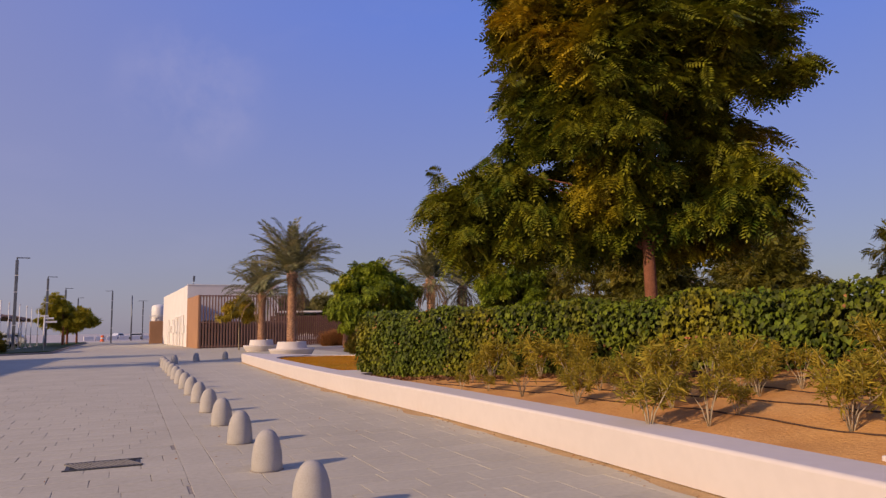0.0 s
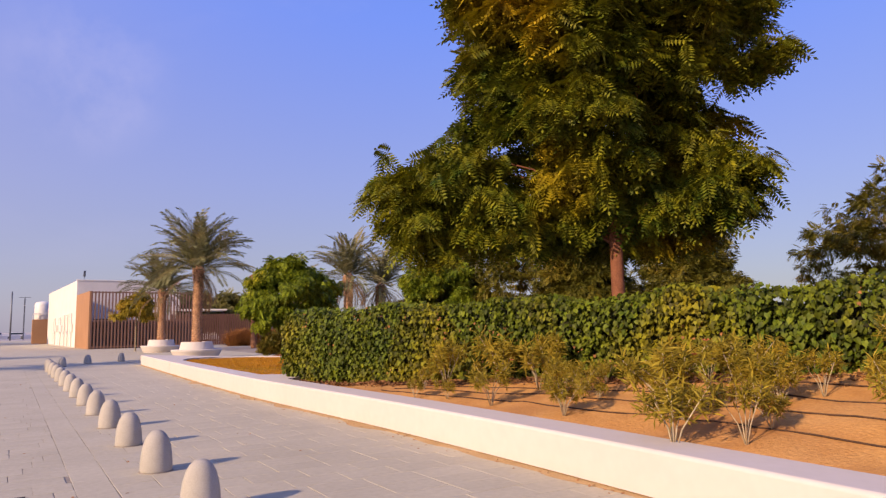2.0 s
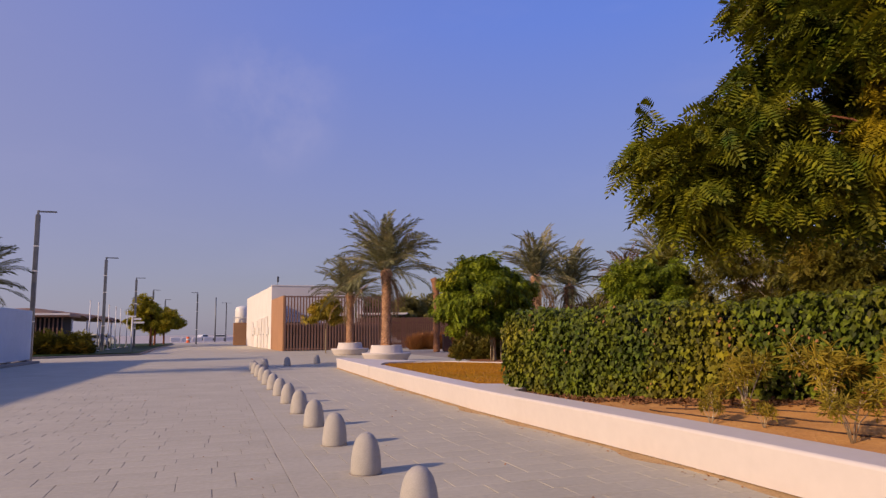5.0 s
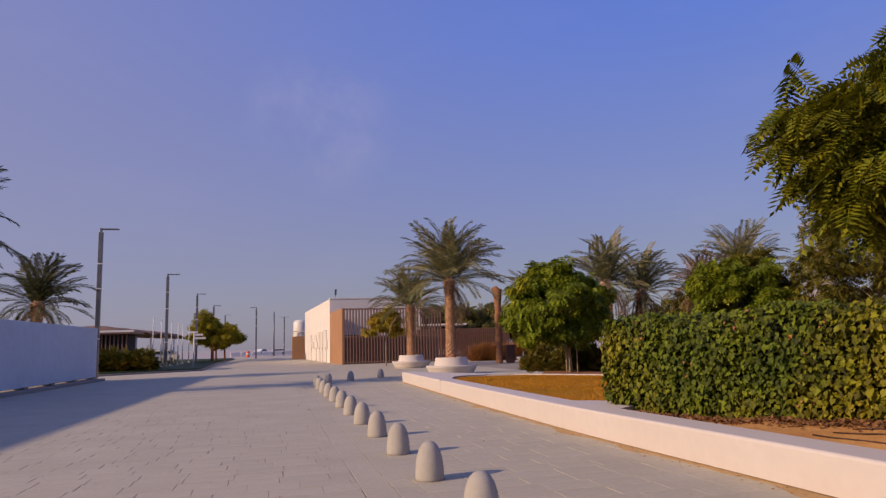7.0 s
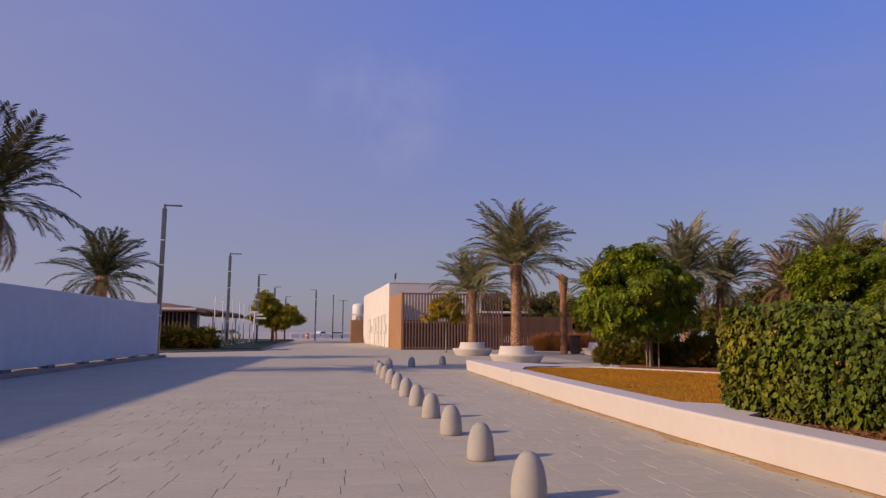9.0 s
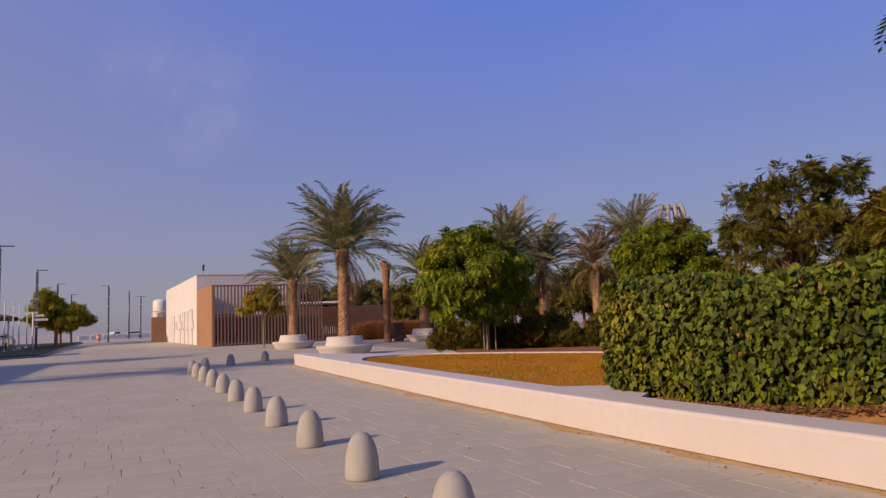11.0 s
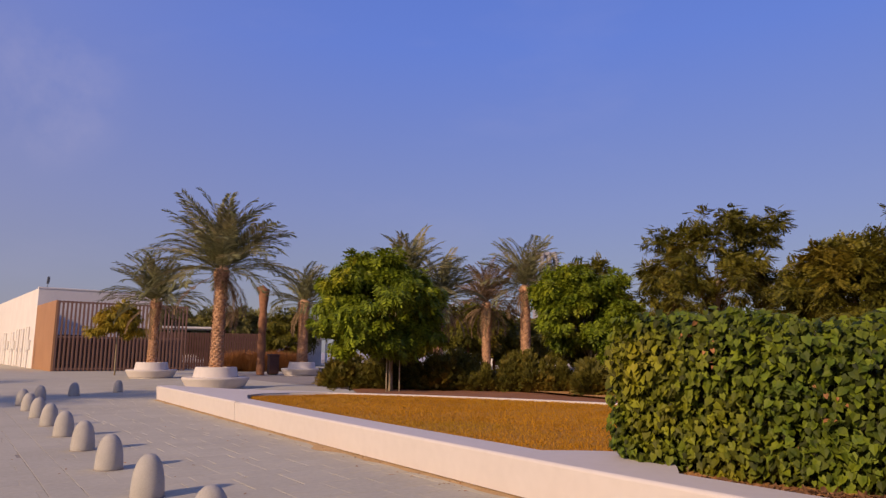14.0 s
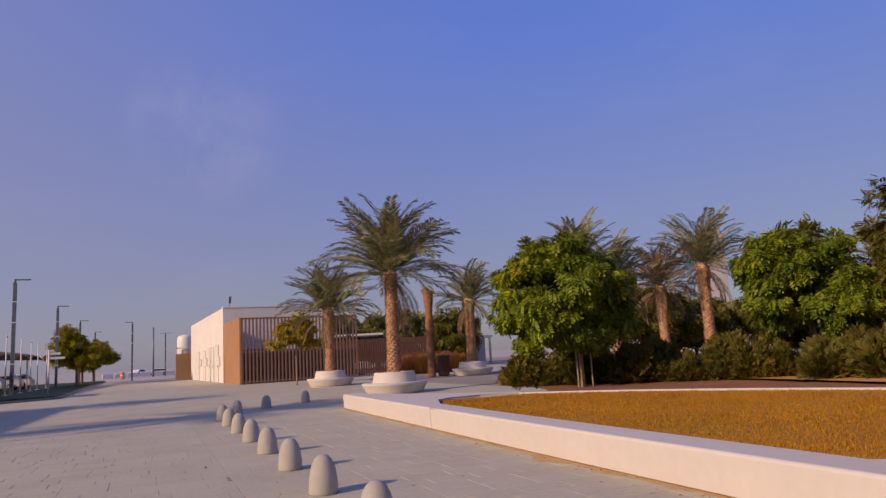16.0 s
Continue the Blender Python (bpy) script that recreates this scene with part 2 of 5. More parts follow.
M_PETAL = surface("orange_petal", (0.75, 0.14, 0.05), (0.85, 0.28, 0.14), 0.7, 8, 30, 0, 40)
M_HOSE = surface("drip_hose", (0.045, 0.022, 0.012), (0.08, 0.04, 0.02), 0.7, 5, 30, 0.1, 30)
M_BLUEGLASS = surface("window_glass", (0.03, 0.04, 0.05), (0.05, 0.06, 0.07), 0.12, 0.5, 4, 0, 10)
# pale stone greyed down: distance haze painted into the colour
M_PAINTED_HAZE = surface("stone_with_painted_haze", (0.27, 0.25, 0.26), (0.33, 0.31, 0.32), 0.9, 0.3, 4, 0.05, 10)
M_BAR = surface("dusty_iron", (0.15, 0.14, 0.125), (0.24, 0.22, 0.20), 0.7, 6, 40, 0.2, 60, metal=0.2)
M_TANK = surface("white_fibreglass", (0.66, 0.62, 0.56), (0.76, 0.72, 0.66), 0.5, 1, 10, 0.05, 20)


# ---- mesh helpers ----
def fast_mesh(name, v, f, smooth=False):
    """A mesh from arrays of vertices and of faces with one number of corners."""
    v, f = np.asarray(v, "f"), np.asarray(f, "i")
    me = bpy.data.meshes.new(name)
    me.vertices.add(len(v))
    me.vertices.foreach_set("co", v.ravel())
    k = f.shape[1]
    me.loops.add(f.size)
    me.loops.foreach_set("vertex_index", f.ravel())
    me.polygons.add(len(f))
    me.polygons.foreach_set("loop_start", np.arange(0, f.size, k, dtype="i"))
    me.polygons.foreach_set("use_smooth", np.full(len(f), smooth))
    me.update(calc_edges=True)
    return me


def thing(name, loc, label, category, group="", kind="", turn=0.0):
    ob = tagged(new(name), label, category, group, kind)
    ob.matrix_basis = pose(*loc, 0, 0, turn)
    return ob


def part(name, data, material, parent=None, label="", at=None):
    """Links a bmesh or mesh as one object under a thing or a part."""
    if isinstance(data, bmesh.types.BMesh):
        me = bpy.data.meshes.new(name)
        bmesh.ops.recalc_face_normals(data, faces=data.faces)
        data.to_mesh(me)
        data.free()
        data = me
    if not data.materials:
        data.materials.append(material)
    ob = new(name, data)
    if parent:
        ob.parent = parent
    if at is not None:
        ob.matrix_basis = at
    if label:
        ob["label"] = label
    return ob


def box(x0, x1, y0, y1, z0, z1, bevel=0.0, bm=None, m=None):
    bm = bm or bmesh.new()
    r = bmesh.ops.create_cube(bm, size=1.0)
    vs = r["verts"]
    for v in vs:
        v.co = Vector((x0 + (v.co.x + 0.5) * (x1 - x0), y0 + (v.co.y + 0.5) * (y1 - y0), z0 + (v.co.z + 0.5) * (z1 - z0)))
    if bevel:
        es = list({e for v in vs for e in v.link_edges})
        r = bmesh.ops.bevel(bm, geom=es, offset=bevel, segments=2, affect="EDGES", profile=0.5)
        vs = list({v for f in r["faces"] for v in f.verts} | {v for v in vs if v.is_valid})
    if m:
        bmesh.ops.transform(bm, matrix=m, verts=vs)
    return bm


def lathe(profile, seg=24, bm=None, soft=True):
    """A turned body from (radius, height) pairs."""
    bm = bm or bmesh.new()
    rings = []
    for r, z in profile:
        if r < 1e-4:
            rings.append([bm.verts.new((0, 0, z))])
        else:
            rings.append([bm.verts.new((r * math.cos(2 * math.pi * i / seg), r * math.sin(2 * math.pi * i / seg), z)) for i in range(seg)])
    for a, b in zip(rings, rings[1:]):
        for i in range(seg):
            j = (i + 1) % seg
            if len(a) == 1 and len(b) > 1:
                f = bm.faces.new((a[0], b[i], b[j]))
            elif len(b) == 1 and len(a) > 1:
                f = bm.faces.new((a[i], a[j], b[0]))
            elif len(a) > 1:
                f = bm.faces.new((a[i], a[j], b[j], b[i]))
            else:
                continue
            f.smooth = soft
    if len(rings[0]) > 1:
        bm.faces.new(rings[0])
    if len(rings[-1]) > 1:
        bm.faces.new(rings[-1])
    return bm


def tube(points, radii, seg=8, bm=None):
    """A round, tapering body along a line of points."""
    bm = bm or bmesh.new()
    pts = [Vector(p) for p in points]
    rings = []
    for i, p in enumerate(pts):
        d = (pts[min(i + 1, len(pts) - 1)] - pts[max(i - 1, 0)]).normalized()
        side = d.cross(Vector((0, 0, 1)) if abs(d.z) < 0.9 else Vector((1, 0, 0))).normalized()
        other = d.cross(side)
        r = radii[i] if isinstance(radii, (list, tuple)) else radii
        rings.append([bm.verts.new(p + side * (r * math.cos(2 * math.pi * k / seg)) + other * (r * math.sin(2 * math.pi * k / seg))) for k in range(seg)])
    for a, b in zip(rings, rings[1:]):
        for i in range(seg):
            j = (i + 1) % seg
            f = bm.faces.new((a[i], a[j], b[j], b[i]))
            f.smooth = True
    bm.faces.new(rings[0]), bm.faces.new(rings[-1])
    return bm


def prism(outline, z0, z1, bevel=0.0, lean=0.0):
    """An upright body over a plan outline; its sides may lean outwards towards the top."""
    bm = bmesh.new()
    n = len(outline)
    c = Vector((sum(p[0] for p in outline) / n, sum(p[1] for p in outline) / n, 0))
    lo = [bm.verts.new((p[0], p[1], z0)) for p in outline]
    hi = [bm.verts.new((p[0], p[1], z1)) for p in outline]
    top = bm.faces.new(hi)
    bm.faces.new(lo[::-1])
    for i in range(n):
        bm.faces.new((lo[i], lo[(i + 1) % n], hi[(i + 1) % n], hi[i]))
    if bevel:
        bmesh.ops.bevel(bm, geom=list(top.edges), offset=bevel, segments=3, affect="EDGES", profile=0.5)
    bmesh.ops.recalc_face_normals(bm, faces=bm.faces)
    return bm


def bases(out, down_bias, rng, roll=0.6):
    """Frames for leaves: x along the leaf (outwards, drooping), z the leaf's face, with scatter."""
    n = len(out)
    x = out + np.array([0, 0, -1.0]) * down_bias + rng.normal(0, 0.45, (n, 3))
    x /= np.linalg.norm(x, axis=1)[:, None] + 1e-9
    ref = np.tile([0, 0, 1.0], (n, 1)) + rng.normal(0, roll, (n, 3))
    y = np.cross(ref, x)
    y /= np.linalg.norm(y, axis=1)[:, None] + 1e-9
    z = np.cross(x, y)
    return np.stack([x, y, z], axis=2)


def scatter(tv, tf, frames, pos, size):
    """Many copies of a small pattern as one mesh's arrays."""
    tv, tf = np.asarray(tv, float), np.asarray(tf, int)
    v = np.einsum("nij,kj->nki", frames, tv) * np.asarray(size)[:, None, None] + pos[:, None, :]
    f = tf[None] + (np.arange(len(pos)) * len(tv))[:, None, None]
    return v.reshape(-1, 3), f.reshape(-1, tf.shape[1])


def pinnate(pairs, length, leaflet, width, droop=0.25, sweep=0.5):
    """A feathered leaf: leaflets in pairs along a drooping stalk, one quad a leaflet."""
    v, f = [], []
    for i in range(pairs + 1):
        u = (i + 1) / (pairs + 1)
        x, z = length * u, -droop * length * u * u
        s = leaflet * (0.6 + 0.7 * math.sin(math.pi * min(1, 0.15 + 0.8 * u)))
        for side in ((-1, 1) if i < pairs else (0,)):
            d = Vector((sweep, side * 1.0, -0.25)).normalized() if side else Vector((1, 0, -0.3)).normalized()
            w = Vector((1, -side * sweep, 0)).normalized() * width if side else Vector((0, width, 0))
            p = Vector((x, 0, z))
            k = len(v)
            v += [p, p + d * s * 0.45 + w, p + d * s, p + d * s * 0.45 - w]
            f.append((k, k + 1, k + 2, k + 3))
    k = len(v)
    v += [Vector((0, -0.004, 0)), Vector((0, 0.004, 0)), Vector((length, 0.002, -droop * length)), Vector((length, -0.002, -droop * length))]
    f.append((k, k + 1, k + 2, k + 3))
    return [tuple(p) for p in v], f


# a heart-shaped leaf folded a little along its midrib
HEART = ([(0, 0, 0), (-0.12, 0.34, 0.05), (0.38, 0.42, 0.09), (1, 0, -0.06), (0.38, -0.42, 0.09), (-0.12, -0.34, 0.05)], [(0, 1, 2, 3), (0, 3, 4, 5)])
NEEM_LEAF = pinnate(7, 0.44, 0.13, 0.024, 0.35, 0.45)
BIG_LEAF = pinnate(6, 0.52, 0.18, 0.042, 0.35, 0.35)
SPRIG = pinnate(3, 0.26, 0.17, 0.036, 0.7, 0.8)
TUFT = pinnate(5, 0.16, 0.12, 0.013, -0.1, 1.1)


# ---- plan lines ----
def bollard_x(y):
    return 0.919 - 0.1141 * (y - 8.546)


WALL = [(5.05, -9.0), (4.95, -3.0), (4.78, 4.0), (4.45, 8.25), (4.03, 12.0), (3.14, 18.0), (2.58, 23.45), (2.12, 28.75), (1.45, 36.6)]
HEDGE = [(3.90, 18.78), (4.22, 17.2), (4.75, 15.8), (5.85, 13.6), (7.2, 11.0), (8.15, 7.7), (8.75, 4.0), (9.05, 0.0), (9.1, -7.0)]


def on_line(line, y):
    for (x0, y0), (x1, y1) in zip(line, line[1:]):
        if min(y0, y1) <= y <= max(y0, y1):
            return x0 + (x1 - x0) * (y - y0) / (y1 - y0)
    return line[0][0] if abs(y - line[0][1]) < abs(y - line[-1][1]) else line[-1][0]


# ---- ground ----
bm = bmesh.new()
bmesh.ops.create_grid(bm, x_segments=2, y_segments=2, size=2500)
ground = part("ground", bm, M_GROUND, at=pose(0, 0, -0.035))
tagged(ground, "pale dusty ground reaching the hazy horizon", "ground", kind="structure")
bed = part("pavement", prism([(-40, -14), (60, -14), (60, 150), (-40, 150)], -0.03, -0.007), M_JOINT)
tagged(bed, "pale concrete paving with fine sandy joints", "pavement", kind="structure")


# ---- bench-height retaining wall ----
def wall_piece(name, line, parent=None):
    """The white wall: face leaning out a little, rounded front edge, flat top half a metre wide."""
    prof = [(0.07, 0.0), (0.07, 0.022), (-0.002, 0.024), (-0.03, 0.408), (-0.026, 0.425), (-0.014, 0.439), (0.008, 0.447), (0.52, 0.447), (0.53, 0.437), (0.53, 0.0)]
    bm = bmesh.new()
    rings = []
    for i, p in enumerate(line):
        a, b = line[max(i - 1, 0)], line[min(i + 1, len(line) - 1)]
        d = Vector((b[0] - a[0], b[1] - a[1], 0)).normalized()
        nrm = Vector((d.y, -d.x, 0))
        rings.append([bm.verts.new((p[0] + nrm.x * o, p[1] + nrm.y * o, z)) for o, z in prof])
    for a, b in zip(rings, rings[1:]):
        for i in range(len(prof)):
            j = (i + 1) % len(prof)
            f = bm.faces.new((a[i], a[j], b[j], b[i]))
            f.smooth = 3 <= i <= 5
    bm.faces.new(rings[0]), bm.faces.new(rings[-1])
    ob = part(name, bm, M_WHITE, parent)
    return ob


wall = thing("wall_planter", (4.5, 8, 0), "low white cast-stone retaining wall edging the planted bed", "wall", kind="structure")


def dense(line, step=0.6):
    out = [line[0]]
    for a, b in zip(line, line[1:]):
        n = max(1, int(math.dist(a, b) / step))
        out += [(a[0] + (b[0] - a[0]) * i / n, a[1] + (b[1] - a[1]) * i / n) for i in range(1, n + 1)]
    return out


def smoothed(line, rounds=3):
    for _ in range(rounds):
        line = [line[0]] + [((a[0] + 2 * b[0] + c[0]) / 4, (a[1] + 2 * b[1] + c[1]) / 4) for a, b, c in zip(line, line[1:], line[2:])] + [line[-1]]
    return line


inv = wall.matrix_basis.inverted()
for nm, ln in (("wall_section", smoothed(dense(WALL[:8]))), ("wall_section", dense([(2.118, 28.765), (1.45, 36.6)]))):
    o = wall_piece(nm, ln, wall)
    o.matrix_basis = inv
# the wide white top of the wall's pointed end
o = part("coping_slab", prism([(1.58, 36.35), (2.05, 36.15), (3.1, 34.2), (4.3, 32.75), (5.45, 31.75), (5.3, 31.55), (4.2, 31.62), (3.35, 31.45), (2.9, 31.0), (2.62, 29.8), (2.45, 28.6)], 0.0, 0.443, 0.01), M_WHITE, wall)
o.matrix_basis = inv
# a small paved end between the lawn and the hedge
o = part("coping_slab", prism([(3.66, 17.6), (4.05, 18.0), (4.4, 18.4), (4.42, 19.0), (3.95, 19.35), (3.45, 19.6), (3.52, 18.6)], 0.2, 0.440, 0.01), M_WHITE, wall)
o.matrix_basis = inv
KERB = smoothed(dense([(5.3, 31.6), (6.9, 30.1), (8.3, 28.3), (9.6, 26.3), (10.6, 24.2), (11.3, 21.5)], 0.5))
bm = bmesh.new()
prof = [(-0.07, 0.0), (-0.07, 0.42), (-0.06, 0.43), (0.06, 0.43), (0.07, 0.42), (0.07, 0.0)]
rings = []
for i, p in enumerate(KERB):
    a, b = KERB[max(i - 1, 0)], KERB[min(i + 1, len(KERB) - 1)]
    d = Vector((b[0] - a[0], b[1] - a[1], 0)).normalized()
    rings.append([bm.verts.new((p[0] + d.y * o_, p[1] - d.x * o_, z)) for o_, z in prof])
for a, b in zip(rings, rings[1:]):
    for i in range(len(prof)):
        bm.faces.new((a[i], a[(i + 1) % len(prof)], b[(i + 1) % len(prof)], b[i]))
bm.faces.new(rings[0]), bm.faces.new(rings[-1])
tagged(part("kerb_lawn", bm, M_WHITE), "narrow white kerb round the dry lawn", "kerb", kind="structure")


# ---- soil beds ----
def soil_height(x, y):
    """The sandy bed climbs from the wall to the hedge."""
    xw, xh = on_line(WALL, y) + 0.5, on_line(HEDGE, y)
    rise = 0.55 * min(1, max(0, (16.5 - y) / 9))
    u = min(1.6, max(0, (x - xw) / max(0.5, xh - xw)))
    return 0.37 + rise * u + 0.035 * noise.noise((x * 1.3, y * 1.3, 0)) + 0.012 * noise.noise((x * 6, y * 6, 3))


def sheet(name, x_of, y0, y1, cols, rows, height, material, label, category):
    """A ground sheet between two plan lines, with its own relief."""
    v, f = [], []
    for j in range(rows + 1):
        y = y0 + (y1 - y0) * j / rows
        xa, xb = x_of(y)
        for i in range(cols + 1):
            x = xa + (xb - xa) * i / cols
            v.append((x, y, height(x, y)))
    for j in range(rows):
        for i in range(cols):
            k = j * (cols + 1) + i
            f.append((k, k + 1, k + cols + 2, k + cols + 1))
    return tagged(part(name, fast_mesh(name, v, f, True), material), label, category, kind="structure")


sheet("ground_planting_bed", lambda y: (on_line(WALL, y) + 0.45, on_line(HEDGE, y) + 3.5), -7.5, 19.0, 70, 220, soil_height, M_SOIL, "orange-brown sandy soil in the planted bed", "soil")
sheet("ground_park", lambda y: (on_line(HEDGE, y) + 3.0 if y < 19 else 11.5, 60), -10, 33, 20, 20, lambda x, y: 0.42 if y < 33 else -0.2, M_SOIL, "bare sandy ground behind the hedge", "soil")


def lawn_span(y):
    left = on_line(WALL, y) + 0.5 if y < 29.5 else 2.62 + (y - 29.5) * 0.25
    ks = [p[0] for p in KERB if abs(p[1] - y) < 0.35]
    right = (sum(ks) / len(ks) if ks else (3.3 if y > 31.2 else 11.2))
    return left, max(right, left + 0.05)


sheet("ground_lawn", lawn_span, 18.6, 31.35, 40, 60, lambda x, y: 0.385 + 0.015 * noise.noise((x, y, 0)), M_LAWN_BASE, "dry orange-brown lawn behind the white wall", "lawn")
rng = np.random.default_rng(3)
pts = []
while len(pts) < 60000:
    y = rng.uniform(18.7, 31.3)
    a, b = lawn_span(y)
    x = rng.uniform(1.8, 11.5)
    if a + 0.02 < x < b - 0.06:
        pts.append((x, y, 0.38))
pts = np.array(pts)
BLADE = ([(0, -0.007, 0), (0, 0.007, 0), (0.75, 0.004, 0.12), (1, 0, 0.3)], [(0, 1, 2, 3)])
up_dir = np.tile([0, 0, 1.0], (len(pts), 1))
v, f = scatter([(a * 0.04, b * 0.9, c * 0.04) for a, b, c in BLADE[0]], BLADE[1], bases(up_dir, 0.0, rng), pts, rng.uniform(0.6, 1.3, len(pts)))
tagged(part("lawn_grass", fast_mesh("lawn_grass", v, f), M_LAWN), "short dry orange-tinged lawn grass", "grass", kind="stuff")


def bed_span(y):
    ks = [p[0] for p in KERB if abs(p[1] - y) < 0.35]
    left = sum(ks) / len(ks) if ks else 5.9 + max(0, y - 31) * 0.35
    return left + 0.06, 13.4


sheet("ground_shrub_bed", bed_span, 21.6, 35.2, 30, 40, lambda x, y: 0.36 + 0.03 * noise.noise((x * 2, y * 2, 5)), M_BEDSOIL_SHADED, "red-brown soil, darkened as shade, under the shrubs behind the lawn", "soil")


# ---- hedge ----
def hedge():
    rng = np.random.default_rng(11)
    line = np.array(smoothed(dense(HEDGE, 0.4), 5))
    seg = np.linalg.norm(np.diff(line, axis=0), axis=1)
    cum = np.concatenate([[0], np.cumsum(seg)])
    tot = cum[-1]

    def at(s):
        x, y = np.interp(s, cum, line[:, 0]), np.interp(s, cum, line[:, 1])
        e = 0.05
        dx = np.interp(s + e, cum, line[:, 0]) - np.interp(s - e, cum, line[:, 0])
        dy = np.interp(s + e, cum, line[:, 1]) - np.interp(s - e, cum, line[:, 1])
        n = np.stack([dy, -dx], 1)
        n /= np.linalg.norm(n, axis=1)[:, None] + 1e-9
        return np.stack([x, y], 1), n   # n points to the path

    def low(s):
        return 0.40 + 0.50 * np.clip((s - 4.5) / 9, 0, 1)

    def high(s):
        return 1.92 + 0.13 * np.clip((s - 2) / 12, 0, 1) + 0.05 * np.sin(s * 2.1) + 0.03 * np.sin(s * 5.3)
    ob = thing("hedge", (6.5, 12.5, 0.4), "dense clipped green hedge with heart-shaped leaves and a few dry ones", "hedge")
    inv = ob.matrix_basis.inverted()
    depth = 1.35
    # solid near-black body: shade between the leaves, put into its colour
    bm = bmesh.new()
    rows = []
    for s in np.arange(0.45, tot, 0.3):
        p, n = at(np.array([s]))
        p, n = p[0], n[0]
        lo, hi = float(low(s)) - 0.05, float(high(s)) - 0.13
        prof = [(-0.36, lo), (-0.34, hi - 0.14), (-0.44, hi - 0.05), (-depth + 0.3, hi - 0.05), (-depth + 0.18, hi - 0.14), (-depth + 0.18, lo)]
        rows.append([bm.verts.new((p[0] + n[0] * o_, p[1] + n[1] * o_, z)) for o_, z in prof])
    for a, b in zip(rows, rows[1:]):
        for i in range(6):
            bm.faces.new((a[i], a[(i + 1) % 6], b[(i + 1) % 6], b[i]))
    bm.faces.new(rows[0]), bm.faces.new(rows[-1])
    part("core", bm, M_SHADE_CORE, ob).matrix_basis = inv
    pos, out = [], []
    # front and back faces
    for side, count in ((1, 30000), (-1, 3500)):
        s = rng.uniform(0, tot, count) if side < 0 else tot * rng.uniform(0, 1, count) ** 1.25
        p, n = at(s)
        u = rng.uniform(0, 1, count)
        z = low(s) - 0.07 - 0.06 * np.sin(s * 3.1) + u * (high(s) - low(s) + 0.08)
        bulge = 0.10 * np.array([noise.noise((a * 1.7, b * 1.7, 0)) for a, b in zip(s, z)]) + 0.07 * np.array([noise.noise((a * 4.3, b * 4.3, 7)) for a, b in zip(s, z)]) - 0.14 * np.clip((u - 0.9) / 0.1, 0, 1) - 0.16 * np.clip((0.16 - u) / 0.16, 0, 1)
        off = (0 if side > 0 else -depth) + side * (bulge + rng.uniform(-0.29, 0.03, count))
        pos.append(np.column_stack([p + n * off[:, None], z]))
        out.append(np.column_stack([n * side, np.full(count, 0.1)]))
    # top
    count = 8000
    s = rng.uniform(0, tot, count)
    p, n = at(s)
    off = rng.uniform(-depth, 0, count)
    z = high(s) + rng.uniform(-0.10, 0.05, count) + 0.06 * np.array([noise.noise((a * 2.5, b * 3, 9)) for a, b in zip(s, off)])
    pos.append(np.column_stack([p + n * off[:, None], z]))
    out.append(np.tile([0, 0, 0.6], (count, 1)) + np.column_stack([n * 0.6, np.zeros(count)]))
    # the end that faces the lawn
    count = 4200
    p, n = at(np.zeros(count) + 0.02)
    along = np.array([line[0] - line[2]])[0]
    along = along / np.linalg.norm(along)
    off = rng.uniform(-depth, 0.0, count)
    z = rng.uniform(0.42, 1.95, count)
    edge = np.abs(off / depth + 0.5) * 2
    pos.append(np.column_stack([p + n * off[:, None] + along * (rng.uniform(-0.16, 0.06, count) + 0.05 * np.sin(z * 4) + 0.10 - 0.42 * np.clip((1.0 - z) / 0.6, 0, 1) ** 1.5 - 0.30 * edge ** 3)[:, None], z]))
    out.append(np.tile([along[0], along[1], 0.1], (count, 1)))
    pos, out = np.concatenate(pos), np.concatenate(out)
    # a leaf hangs: its tip points down and out, its face looks out
    n = len(pos)
    face = out + rng.normal(0, 0.48, (n, 3)) + np.array([0, 0, 0.35])
    face /= np.linalg.norm(face, axis=1)[:, None]
    tip = np.array([0, 0, -1.0]) + rng.normal(0, 0.45, (n, 3))
    tip -= face * np.sum(tip * face, 1)[:, None]
    tip /= np.linalg.norm(tip, axis=1)[:, None]
    fr = np.stack([tip, np.cross(face, tip), face], axis=2)
    v, f = scatter(HEART[0], HEART[1], fr, pos, rng.uniform(0.042, 0.108, n))
    part("leaves", fast_mesh("leaves", v, f), M_HEDGE, ob).matrix_basis = inv
    pick = rng.integers(0, 30000, 2600)
    pick = pick[[noise.noise((p[0] * 1.3, p[1] * 1.3, p[2] * 1.6)) > 0.22 for p in pos[pick]]][:420]
    v, f = scatter(HEART[0], HEART[1], fr[pick], pos[pick] + out[pick] * 0.03, rng.uniform(0.028, 0.062, len(pick)))
    part("dry_leaves", fast_mesh("dry_leaves", v, f), M_HEDGE_DRY, ob, "withered orange-brown leaves").matrix_basis = inv
    # bare stems at the foot
    for s in np.arange(0.35, tot - 0.3, 0.42):
        p, n = at(np.array([s]))
        p, n = p[0], n[0]
        for q in range(2):
            o_ = -0.25 - 0.4 * q + rng.uniform(-0.1, 0.1)
            x, y = p[0] + n[0] * o_, p[1] + n[1] * o_
            part("stem", tube([(x, y, 0.3), (x + rng.uniform(-.05, .05), y, float(low(s)) + 0.1), (x + rng.uniform(-.1, .1), y, float(low(s)) + 0.4)], [0.018, 0.014, 0.01], 5), M_PALE_BARK, ob).matrix_basis = inv


hedge()


